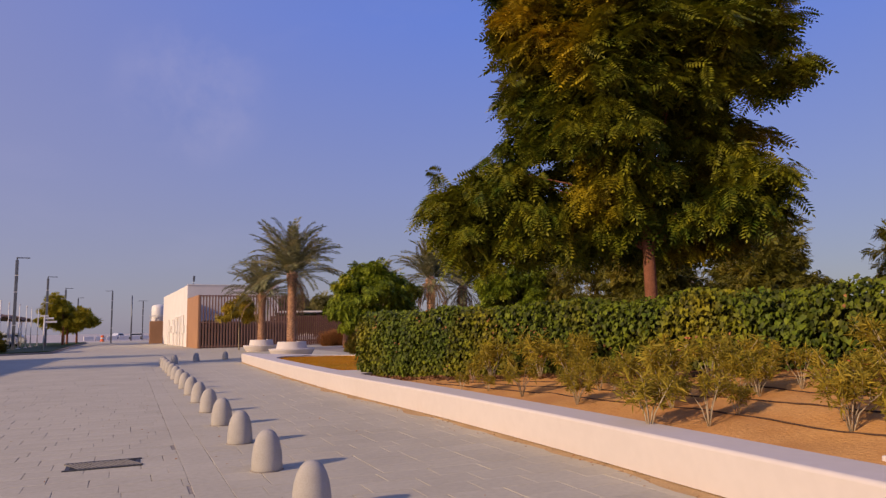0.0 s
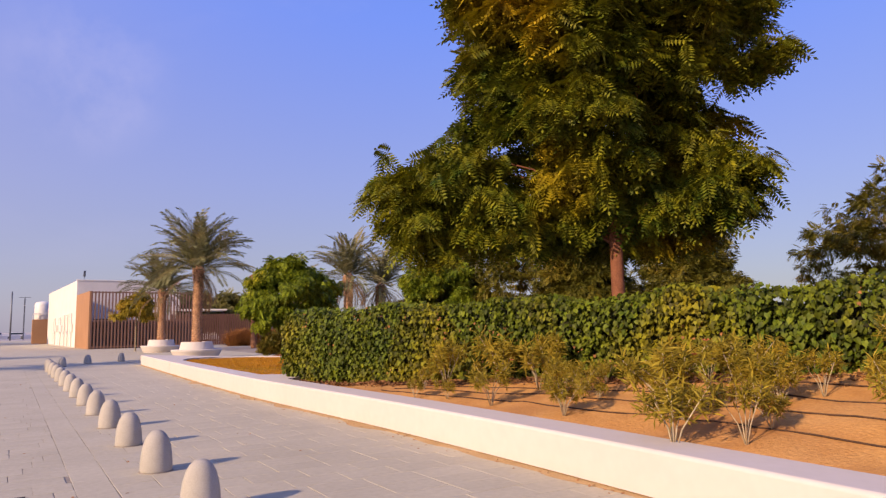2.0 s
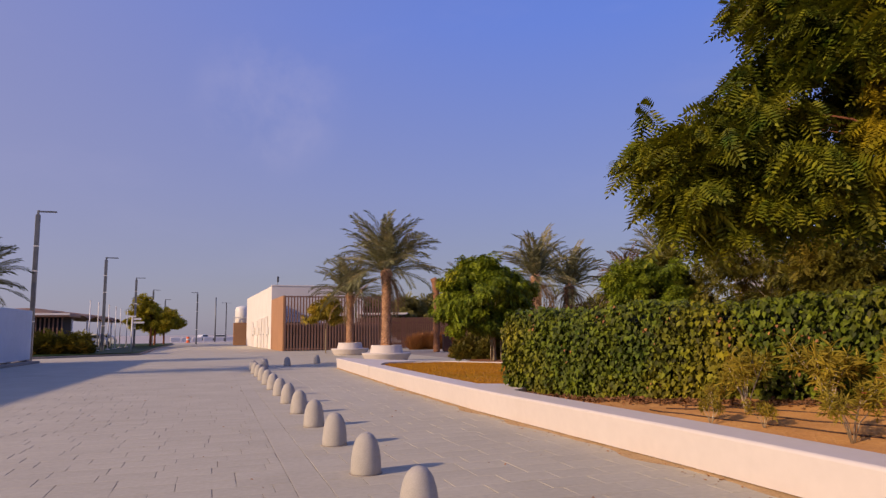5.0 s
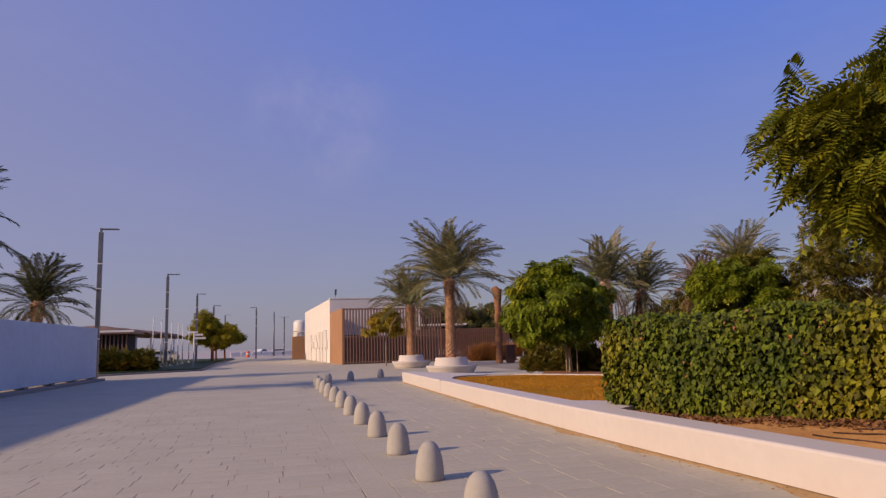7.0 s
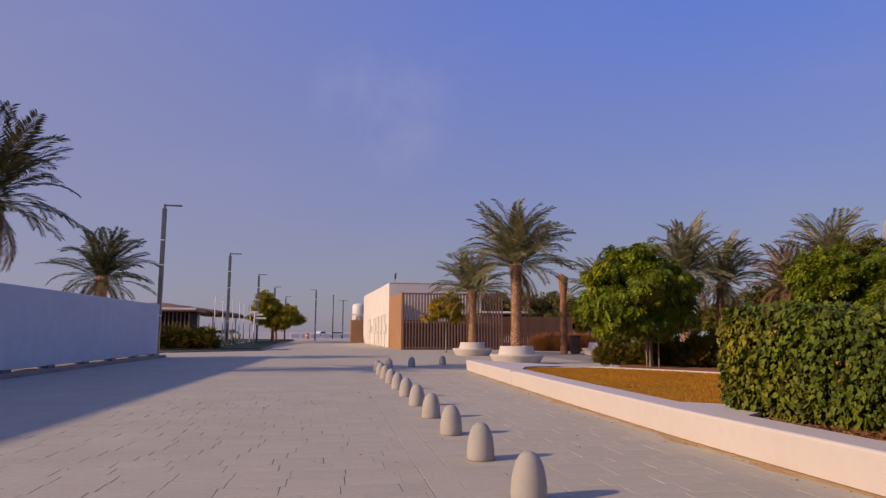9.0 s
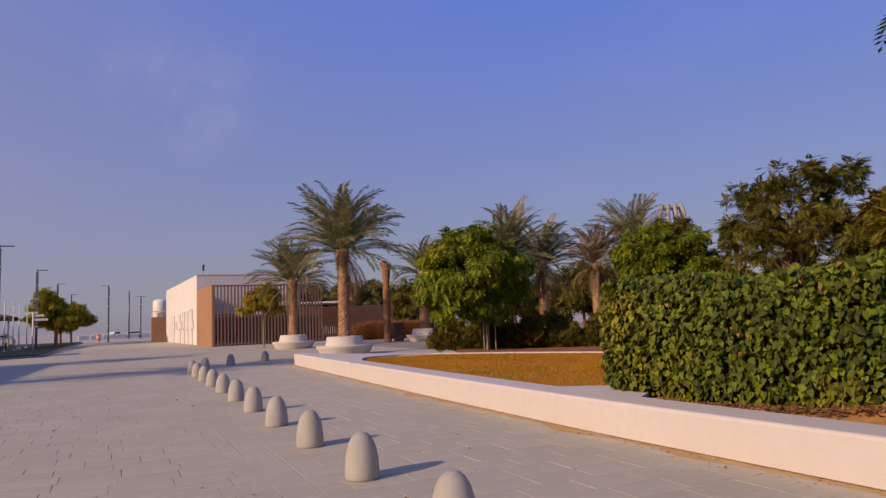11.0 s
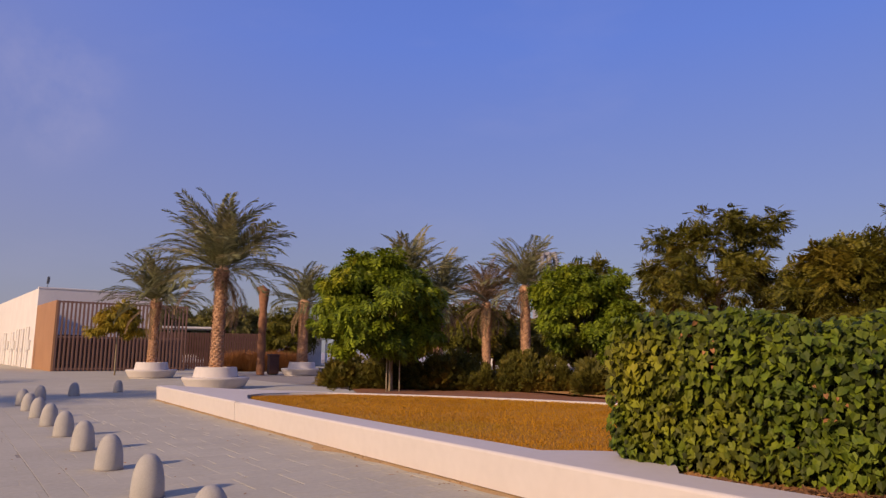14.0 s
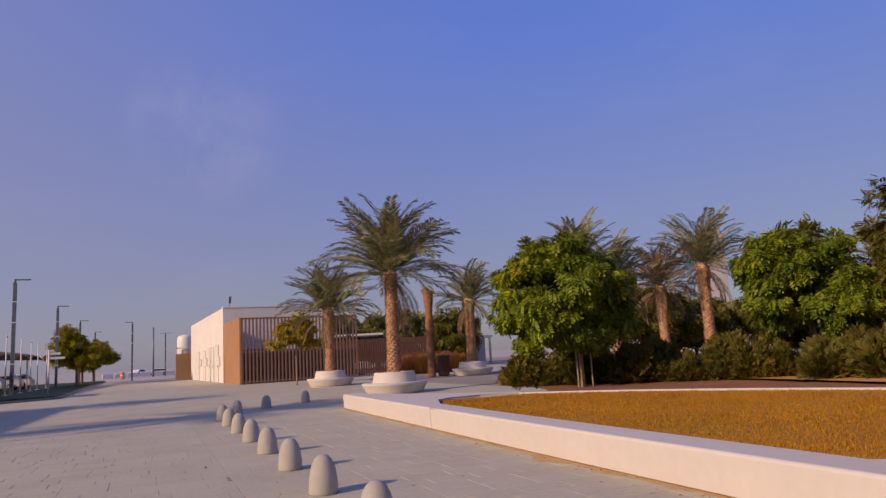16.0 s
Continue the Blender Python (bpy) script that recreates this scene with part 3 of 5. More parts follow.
# ---- trees ----
def tree(name, base, label, lobes, clusters, per, leaf, size, spread, leaf_mat, bark, trunk_r, fork, seed, droop=0.6, group="", limbs=26, lean=(0, 0), shell=0.45, flat=0.55):
    """A tapered trunk with limbs that end in clumps of leaves filling uneven lobes (x, y, z, rx, ry, rz) round the base."""
    rng = np.random.default_rng(seed)
    ob = thing(name, base, label, "tree", group)
    vol = np.array([(a[3] * a[4] * a[5]) ** 0.7 for a in lobes])
    cents = []
    for q in rng.choice(len(lobes), clusters, p=vol / vol.sum()):
        x, y, z, rx, ry, rz = lobes[q]
        d = rng.normal(0, 1, 3)
        d /= np.linalg.norm(d)
        r = rng.uniform(0.25, 1.0) ** shell
        cents.append((x + d[0] * rx * r, y + d[1] * ry * r, z + d[2] * rz * r))
    cents = np.array(cents)
    mid = np.array([sum(a[i] * w for a, w in zip(lobes, vol)) / vol.sum() for i in range(3)])
    pos, out = [], []
    for c in cents:
        k = int(per * rng.uniform(0.6, 1.4))
        d = rng.normal(0, 1, (k, 3))
        d /= np.linalg.norm(d, axis=1)[:, None]
        rad = spread * rng.uniform(0.7, 1.3)
        pos.append(c + d * np.array([rad, rad, rad * flat]) * rng.uniform(0.2, 1, (k, 1)))
        o_ = d * np.array([1, 1, 0.5]) + 0.6 * (c - mid) / (np.linalg.norm(c - mid) + 1e-6)
        out.append(o_ / (np.linalg.norm(o_, axis=1)[:, None] + 1e-6))
    pos, out = np.concatenate(pos), np.concatenate(out)
    v, f = scatter(leaf[0], leaf[1], bases(out, droop, rng, 0.35), pos, size * rng.uniform(0.7, 1.25, len(pos)))
    part("crown", fast_mesh("crown", v, f), leaf_mat, ob)
    bm = bmesh.new()
    top = Vector((mid[0] + lean[0], mid[1] + lean[1], mid[2] + 0.2 * (cents[:, 2].max() - mid[2])))
    fk = Vector((lean[0] * 0.4, lean[1] * 0.4, fork))
    tube([(0, 0, -0.1), (0.01, 0, 0.12), (fk.x * 0.5, fk.y * 0.5, fork * 0.5), fk, fk.lerp(top, 0.55), top], [trunk_r * 1.35, trunk_r * 1.1, trunk_r, trunk_r * 0.9, trunk_r * 0.55, trunk_r * 0.15], 10, bm)
    part("trunk", bm, bark, ob)
    for c in cents[rng.choice(len(cents), min(limbs, len(cents)), replace=False)]:
        c = Vector(c)
        u = rng.uniform(0, 0.8)
        a = fk.lerp(top, u)
        if c.z < a.z:
            a = fk
        b = a.lerp(c, 0.5) + Vector((0, 0, 0.12 * (c - a).length))
        r = trunk_r * rng.uniform(0.18, 0.38)
        part("limb", tube([a, a.lerp(b, 0.5) + Vector((0, 0, 0.05)), b, c], [r, r * 0.8, r * 0.55, r * 0.2], 6), bark, ob)
    return ob


def neem_tree(base, label, lobes, clusters, seed, trunk_r, fork):
    """A neem: limbs that break into twigs, each twig's end a rosette of long feathered leaves."""
    rng = np.random.default_rng(seed)
    ob = thing("neem_tree", base, label, "tree")
    vol = np.array([(a[3] * a[4] * a[5]) ** 0.7 for a in lobes])
    cents = []
    for q in rng.choice(len(lobes), clusters, p=vol / vol.sum()):
        x, y, z, rx, ry, rz = lobes[q]
        d = rng.normal(0, 1, 3)
        d /= np.linalg.norm(d)
        k = rng.uniform(0.25, 1.0) ** 0.40
        cents.append((x + d[0] * rx * k, y + d[1] * ry * k, z + d[2] * rz * k))
    cents = np.array(cents)
    mid = np.array([sum(a[i] * w for a, w in zip(lobes, vol)) / vol.sum() for i in range(3)])
    pos, out, size = [], [], []
    for c in cents:
        away = (c - mid) * np.array([1, 1, 0.6])
        away /= np.linalg.norm(away) + 1e-6
        for j in range(int(rng.integers(9, 14))):
            d = rng.normal(0, 1, 3)
            d /= np.linalg.norm(d)
            tip = c + d * np.array([0.66, 0.66, 0.42]) * rng.uniform(0.4, 1.0) * rng.uniform(0.7, 1.25)
            k = int(rng.integers(8, 14))
            a = rng.uniform(0, 6.28) + np.arange(k) * 2.4
            up = rng.uniform(-0.35, 0.55, k)
            o_ = np.stack([np.cos(a), np.sin(a), up], 1) + 0.55 * away
            pos.append(tip + rng.normal(0, 0.03, (k, 3)))
            out.append(o_ / np.linalg.norm(o_, axis=1)[:, None])
            size.append(rng.uniform(0.6, 1.15, k) * rng.uniform(0.8, 1.1))
    pos, out, size = np.concatenate(pos), np.concatenate(out), np.concatenate(size)
    n = len(pos)
    x = out + np.array([0, 0, -0.40]) + rng.normal(0, 0.2, (n, 3))
    x /= np.linalg.norm(x, axis=1)[:, None]
    y = np.cross(np.tile([0, 0, 1.0], (n, 1)) + 0.45 * out + rng.normal(0, 0.45, (n, 3)), x)
    y /= np.linalg.norm(y, axis=1)[:, None] + 1e-9
    v, f = scatter(NEEM_LEAF[0], NEEM_LEAF[1], np.stack([x, y, np.cross(x, y)], axis=2), pos, size)
    part("crown", fast_mesh("crown", v, f), M_NEEM, ob)
    top = Vector((mid[0], mid[1], mid[2] + 0.2 * (cents[:, 2].max() - mid[2])))
    fk = Vector((0, 0, fork))
    part("trunk", tube([(0, 0, -0.1), (0.01, 0, 0.12), (0.02, 0.01, fork * 0.5), fk, fk.lerp(top, 0.55), top], [trunk_r * 1.35, trunk_r * 1.1, trunk_r, trunk_r * 0.9, trunk_r * 0.55, trunk_r * 0.15], 12), M_BARK, ob)
    for c in cents[rng.choice(len(cents), 44, replace=False)]:
        c = Vector(c)
        a = fk.lerp(top, rng.uniform(0, 0.8))
        if c.z < a.z:
            a = fk
        b = a.lerp(c, 0.5) + Vector((0, 0, 0.12 * (c - a).length))
        k = trunk_r * rng.uniform(0.14, 0.30)
        part("limb", tube([a, a.lerp(b, 0.5) + Vector((0, 0, 0.05)), b, c], [k, k * 0.8, k * 0.55, k * 0.2], 6), M_BARK, ob)
    return ob


neem_tree((8.4, 11.94, 0.75), "tall neem tree with feathered yellow-green leaves behind the hedge",
          [(0.8, 0.8, 4.4, 1.8, 1.6, 1.7), (0.2, -0.1, 6.8, 2.2, 2.0, 1.8), (-1.3, -0.5, 4.8, 0.8, 0.8, 0.7), (-1.2, -0.5, 6.1, 0.9, 0.8, 0.8), (-0.9, -0.2, 3.7, 0.7, 0.6, 0.5), (-2.1, 1.25, 3.5, 1.0, 0.75, 0.65), (-2.8, 1.4, 3.25, 0.7, 0.55, 0.6), (-3.4, 1.55, 3.0, 0.5, 0.45, 0.75), (-3.15, 1.5, 2.75, 0.45, 0.45, 0.5), (-2.6, 1.4, 2.6, 0.7, 0.55, 0.4), (-1.75, 0.9, 5.2, 0.8, 0.8, 0.8), (1.9, -1.3, 6.2, 0.7, 0.8, 1.0), (1.5, -1.0, 3.3, 0.8, 0.7, 0.4), (-1.7, 0.9, 6.3, 1.1, 1.0, 1.4), (-1.5, 0.9, 7.4, 1.0, 0.9, 1.1), (0.3, 0, 8.8, 1.5, 1.5, 0.9), (0.7, 0.6, 2.9, 1.6, 1.3, 0.5), (-1.6, 0.9, 2.8, 1.1, 0.8, 0.45)],
          335, 5, 0.125, 2.2)
tree("round_tree", (7.75, 32.8, 0.33), "small round-headed tree with drooping bright green leaves and stakes",
     [(-0.5, 0, 2.85, 1.8, 1.7, 1.3), (-1.4, -0.3, 2.1, 1.05, 1.0, 0.75), (0.65, 0.2, 3.0, 1.05, 1.1, 1.0), (-1.5, 0.1, 3.2, 0.85, 0.9, 0.8), (-0.4, 0.2, 4.05, 0.9, 0.9, 0.5), (0.8, -0.3, 2.0, 0.75, 0.8, 0.6), (-0.3, -0.5, 1.7, 1.2, 0.8, 0.4)],
     150, 66, SPRIG, 0.90, 0.36, M_ROUND, M_PALE_BARK, 0.065, 1.1, 8, 1.0, "young trees in the shrub bed")
tree("round_tree", (13.8, 30.4, 0.33), "small leafy green tree leaning over the shrub bed",
     [(0.0, 0, 2.5, 1.75, 1.6, 1.2), (-0.9, 0.2, 3.2, 1.0, 1.0, 0.8), (0.9, -0.3, 2.2, 1.0, 1.0, 0.8), (0.2, 0, 3.7, 0.9, 0.9, 0.6), (0.7, -0.4, 1.4, 0.8, 0.7, 0.5)],
     150, 60, SPRIG, 0.84, 0.34, M_ROUND, M_PALE_BARK, 0.06, 0.9, 9, 1.0, "young trees in the shrub bed")
BIG = [((18.0, 28.8, 0.4), 6.7, 3.7, 21), ((22.6, 24.4, 0.4), 6.3, 2.8, 22), ((24.9, 16.7, 0.4), 7.0, 3.5, 23), ((15.6, 32.4, 0.3), 5.0, 1.9, 24), ((27.2, 10.4, 0.4), 5.7, 2.4, 25), ((16.0, 23.0, 0.4), 4.6, 2.2, 26), ((19.8, 21.2, 0.4), 4.4, 1.9, 27)]
for base, h_, w_, seed in BIG:
    r_ = np.random.default_rng(seed)
    lobes = [(0, 0, h_ * 0.45, w_, w_, h_ * 0.28), (0, 0, h_ * 0.62, w_ * 0.7, w_ * 0.7, h_ * 0.22)]
    for q in range(5):
        a = r_.uniform(0, 6.28)
        lobes.append((math.cos(a) * w_ * 0.45, math.sin(a) * w_ * 0.45, h_ * r_.uniform(0.70, 0.86), w_ * 0.24, w_ * 0.24, h_ * 0.10))
    lobes.append((0.1, 0, h_ * 0.83, w_ * 0.26, w_ * 0.26, h_ * 0.12))
    tree("feather_leaved_tree", base, "broad dark green tree with large feathered leaves", lobes, 185, 36, BIG_LEAF, 0.54, 0.36, M_DARKTREE, M_PALE_BARK, 0.10, h_ * 0.25, seed, 0.35, "trees behind the hedge", 16)


tree("yellow_tree", (27.0, 13.7, 0.4), "small yellowing tree beyond the hedge", [(0, 0, 3.2, 1.7, 1.5, 1.0), (0.5, 0, 2.4, 1.2, 1.2, 0.8)], 60, 30, SPRIG, 1.2, 0.4, M_OLEANDER, M_PALE_BARK, 0.07, 1.4, 28, 0.4, "", 10)


# ---- palms ----
def frond(length, rise, bend, pairs=40, leaflet=0.42, seed=0):
    """A feather-shaped palm leaf along an arching midrib, leaflets held in a V."""
    r = random.Random(seed)
    v, f = [], []
    pts = []
    x, z, a = 0.0, 0.0, rise
    step = length / pairs
    for i in range(pairs + 1):
        pts.append((x, z, a))
        x += math.cos(a) * step
        z += math.sin(a) * step
        a -= bend / pairs * (0.4 + 1.2 * i / pairs)
    for i in range(pairs):
        (xa, za, aa), (xb, zb, _) = pts[i], pts[i + 1]
        w = 0.022 * (1 - 0.85 * i / pairs)
        k = len(v)
        v += [(xa, -w, za), (xa, w, za), (xb, w * 0.9, zb), (xb, -w * 0.9, zb)]
        f.append((k, k + 1, k + 2, k + 3))
        u = i / pairs
        if u < 0.12:
            continue
        ln = leaflet * (0.45 + 0.75 * math.sin(math.pi * (0.12 + 0.80 * u))) * r.uniform(0.85, 1.15)
        for side in (-1, 1):
            fwd = 0.55 + 0.5 * u
            d = Vector((fwd * math.cos(aa), side * 0.85, fwd * math.sin(aa) + 0.30 - 0.25 * u + r.uniform(-0.25, 0.15))).normalized()
            wd = Vector((math.cos(aa), 0, math.sin(aa))) * 0.046
            p = Vector((xa, side * w, za))
            tip = p + d * ln - Vector((0, 0, 0.10 * ln))
            m = p + d * ln * 0.5
            k = len(v)
            v += [tuple(p), tuple(m + wd), tuple(tip), tuple(m - wd)]
            f.append((k, k + 1, k + 2, k + 3))
    return v, f


def palm(base, trunk_h, crown_r, label, seed, r0=0.24, dry=8, fronds=46, group="date palms", droop=1.0, trunk_from=0.0, bend=0.85, green=None):
    """A date palm: a trunk of stubby leaf bases, arching fronds and a skirt of dry ones."""
    rng = random.Random(seed)
    ob = thing("date_palm", base, label, "palm tree", group)
    prof = []
    h_ = trunk_from
    while h_ < trunk_h:
        u = (h_ - trunk_from) / max(0.1, trunk_h - trunk_from)
        r = r0 * (1.12 - 0.18 * min(1, u * 3) + 0.30 * max(0, u - 0.82) / 0.18)
        prof += [(r * 0.90, h_), (r * 1.06, h_ + 0.085), (r * 0.94, h_ + 0.10)]
        h_ += 0.11
    prof.append((r0 * 0.6, trunk_h + 0.25))
    part("trunk", lathe(prof, 14), M_PALM_BARK, ob)
    # cut leaf bases round the trunk, in a spiral
    tv = [(0, -0.055, -0.05), (0, 0.055, -0.05), (0.06, 0.04, 0.06), (0.06, -0.04, 0.06), (-0.03, -0.05, 0.07), (-0.03, 0.05, 0.07)]
    tf = [(0, 1, 2, 3), (3, 2, 5, 4)]
    n = int((trunk_h - trunk_from) / 0.11) * 9
    k = np.arange(n)
    ang = k * 2.39996
    zz = trunk_from + (k + 0.5) / n * (trunk_h - trunk_from)
    u = (zz - trunk_from) / max(0.1, trunk_h - trunk_from)
    rr = r0 * (1.12 - 0.18 * np.minimum(1, u * 3) + 0.30 * np.maximum(0, u - 0.82) / 0.18)
    ca, sa, o0, o1 = np.cos(ang), np.sin(ang), np.zeros(n), np.ones(n)
    fr = np.stack([np.stack([ca, sa, o0], 1), np.stack([-sa, ca, o0], 1), np.stack([o0, o0, o1], 1)], axis=2)
    v, f = scatter(tv, tf, fr, np.stack([ca * rr, sa * rr, zz], 1), np.full(n, 0.8 * r0 / 0.24))
    part("bark", fast_mesh("bark", v, f), M_PALM_BARK, ob)
    kinds = [frond(crown_r, 1.15, bend + 0.3 * i, 40, crown_r * 0.14, seed + i) for i in range(3)]
    for i in range(fronds + dry):
        is_dry = i >= fronds
        u = i / fronds if not is_dry else 1.0
        v, f = kinds[i % 3]
        el = math.radians(84 - 92 * droop * u ** 1.25 + rng.uniform(-8, 8)) if not is_dry else math.radians(rng.uniform(-60, -12))
        az = i * 2.39996 + rng.uniform(-0.2, 0.2)
        m = pose(0, 0, trunk_h + 0.12 - 0.25 * u) @ Matrix.Rotation(az, 4, "Z") @ Matrix.Rotation(-(el - 0.95), 4, "Y") @ Matrix.Rotation(rng.uniform(-0.5, 0.5), 4, "X") @ Matrix.Scale(rng.uniform(0.82, 1.05) * (0.75 if is_dry else 1), 4)
        key = "dry_frond" if is_dry else "frond"
        me = bpy.data.meshes.get(f"{key}_{seed}_{i % 3}")
        if me is None:
            me = fast_mesh(f"{key}_{seed}_{i % 3}", v, f)
            me.materials.append(M_FROND_DRY if is_dry else green or M_FROND)
        part(key, me, M_FROND, ob, "", m)
    return ob


palm((4.54, 43.29, 0.0), 4.95, 3.65, "date palm growing from a round white planter", 31, 0.27, 4, 70, trunk_from=0.5, droop=0.98, bend=0.9)
palm((3.44, 55.7, 0.0), 4.3, 3.2, "smaller date palm growing from a round white planter", 32, 0.28, 4, 62, trunk_from=0.5)
palm((13.07, 58.3, 0.0), 4.8, 3.05, "date palm in a round white planter across the plaza", 33, 0.33, 2, 46, trunk_from=0.5)
palm((13.5, 43.6, 0.0), 4.7, 3.2, "date palm with brown-tipped fronds behind the round tree", 34, 0.28, 12, 46)
palm((16.3, 45.3, 0.0), 4.25, 3.0, "date palm with pale drooping fronds", 35, 0.28, 14, 42)
palm((26.3, 51.2, 0.0), 6.0, 3.9, "tall date palm with a ringed trunk", 36, 0.34, 8, 50)
palm((24.3, 53.0, 0.0), 4.9, 3.4, "date palm with dry tawny fronds", 37, 0.30, 14, 40, green=M_FROND_DRY)
palm((36.0, 47.0, 0.0), 5.4, 3.0, "date palm half hidden by broad trees", 38, 0.32, 14, 40)
# these two palms take the fronds with shade put into their colour
palm((-17.8, 46.8, 0.0), 4.3, 3.3, "date palm rising over the painted wall", 39, 0.30, 4, 50, droop=1.1, green=M_FROND_SHADED)
palm((-16.0, 33.2, 0.0), 6.1, 3.8, "tall old date palm with hanging dry fronds behind the wall", 40, 0.40, 14, 46, droop=1.05, green=M_FROND_SHADED)
# the bare stump
ob = thing("palm_stump", (10.70, 59.8, 0), "bare reddish palm trunk without any fronds", "tree stump")
prof = []
for i in range(48):
    z = 0.12 * i
    r = 0.27 * (1 + 0.10 * math.sin(i * 0.5)) + (0.16 * max(0, i - 40) / 8)
    prof += [(r * 0.93, z), (r * 1.05, z + 0.09)]
prof.append((0.2, 5.8))
part("trunk", lathe(prof, 14), M_STUMP, ob)
part("torn_top", tube([(0.1, 0, 5.5), (-0.15, 0.05, 5.8), (-0.42, 0.1, 5.72)], [0.3, 0.26, 0.16], 10), M_STUMP, ob)


# ---- round planters with a bench rim ----
def planter(loc, group="round white planters"):
    ob = thing("round_planter", loc, "round white planter with a broad seat rim", "planter", group)
    part("seat_rim", lathe([(1.12, 0.0), (1.12, 0.05), (1.18, 0.06), (1.355, 0.38), (1.365, 0.44), (1.345, 0.46), (0.8, 0.46), (0.8, 0.0)], 72, None, False), M_WHITE, ob)
    part("pot", lathe([(0.93, 0.44), (0.84, 0.86), (0.82, 0.88), (0.74, 0.88), (0.72, 0.84), (0.72, 0.44)], 72, None, False), M_WHITE, ob)
    part("soil", lathe([(0.73, 0.5), (0.73, 0.80), (0.0, 0.83)], 24), M_SOIL, ob)
    return ob


first = planter((4.54, 43.29, 0))
for p in ((3.44, 55.7), (13.07, 58.3), (17.6, 59.6)):
    copy_thing(first, pose(p[0], p[1], 0, 0, 0, p[0] * 40))


# ---- bollards ----
ob = thing("bollard", (bollard_x(6.459), 6.459, 0), "squat domed grey concrete bollard on the paving", "bollard", "row of domed bollards")
part("dome", lathe([(0.150, 0.0), (0.168, 0.006), (0.172, 0.02), (0.170, 0.10), (0.163, 0.19), (0.150, 0.27), (0.128, 0.345), (0.098, 0.40), (0.062, 0.434), (0.028, 0.447), (0, 0.45)], 36), M_BOLLARD, ob)
part("base_joint", lathe([(0.186, -0.004), (0.186, 0.004), (0.165, 0.005)], 36), M_JOINT, ob)
bol = ob
for k in range(13):
    y = 8.546 + 2.0865 * k
    copy_thing(bol, pose(bollard_x(y), y, 0, 0, 0, 37 * k))
for x, y in ((-2.14, 35.6), (-1.75, 37.6), (-0.79, 39.6), (0.69, 41.4)):
    copy_thing(bol, pose(x, y, 0, 0, 0, 50 * x))


# ---- drain grate ----
ob = thing("drain_grate", (-0.90, 9.62, 0), "square black cast-iron drain grate set in the paving", "drain", turn=6)
part("frame", box(-0.40, 0.40, -0.26, 0.26, -0.02, 0.004), M_IRON, ob)
# flat plate, its near-black colour painting the shade under the bars
part("opening", box(-0.35, 0.35, -0.21, 0.21, -0.01, 0.008), M_PAINTED_SHADE, ob)
bar = None
for i in range(15):
    m = pose(-0.33 + 0.047 * i, 0, 0.012, 0, 0, 24)
    if bar is None:
        bar = box(-0.011, 0.011, -0.225, 0.225, -0.012, 0.004, 0.003)
        bar = part("bar", bar, M_BAR, ob, "", m)
    else:
        part("bar", bar.data, M_IRON, ob, "", m)
for y in (-0.235, 0.235):
    part("rim", box(-0.42, 0.42, y - 0.02, y + 0.02, -0.01, 0.014, 0.004), M_IRON, ob)


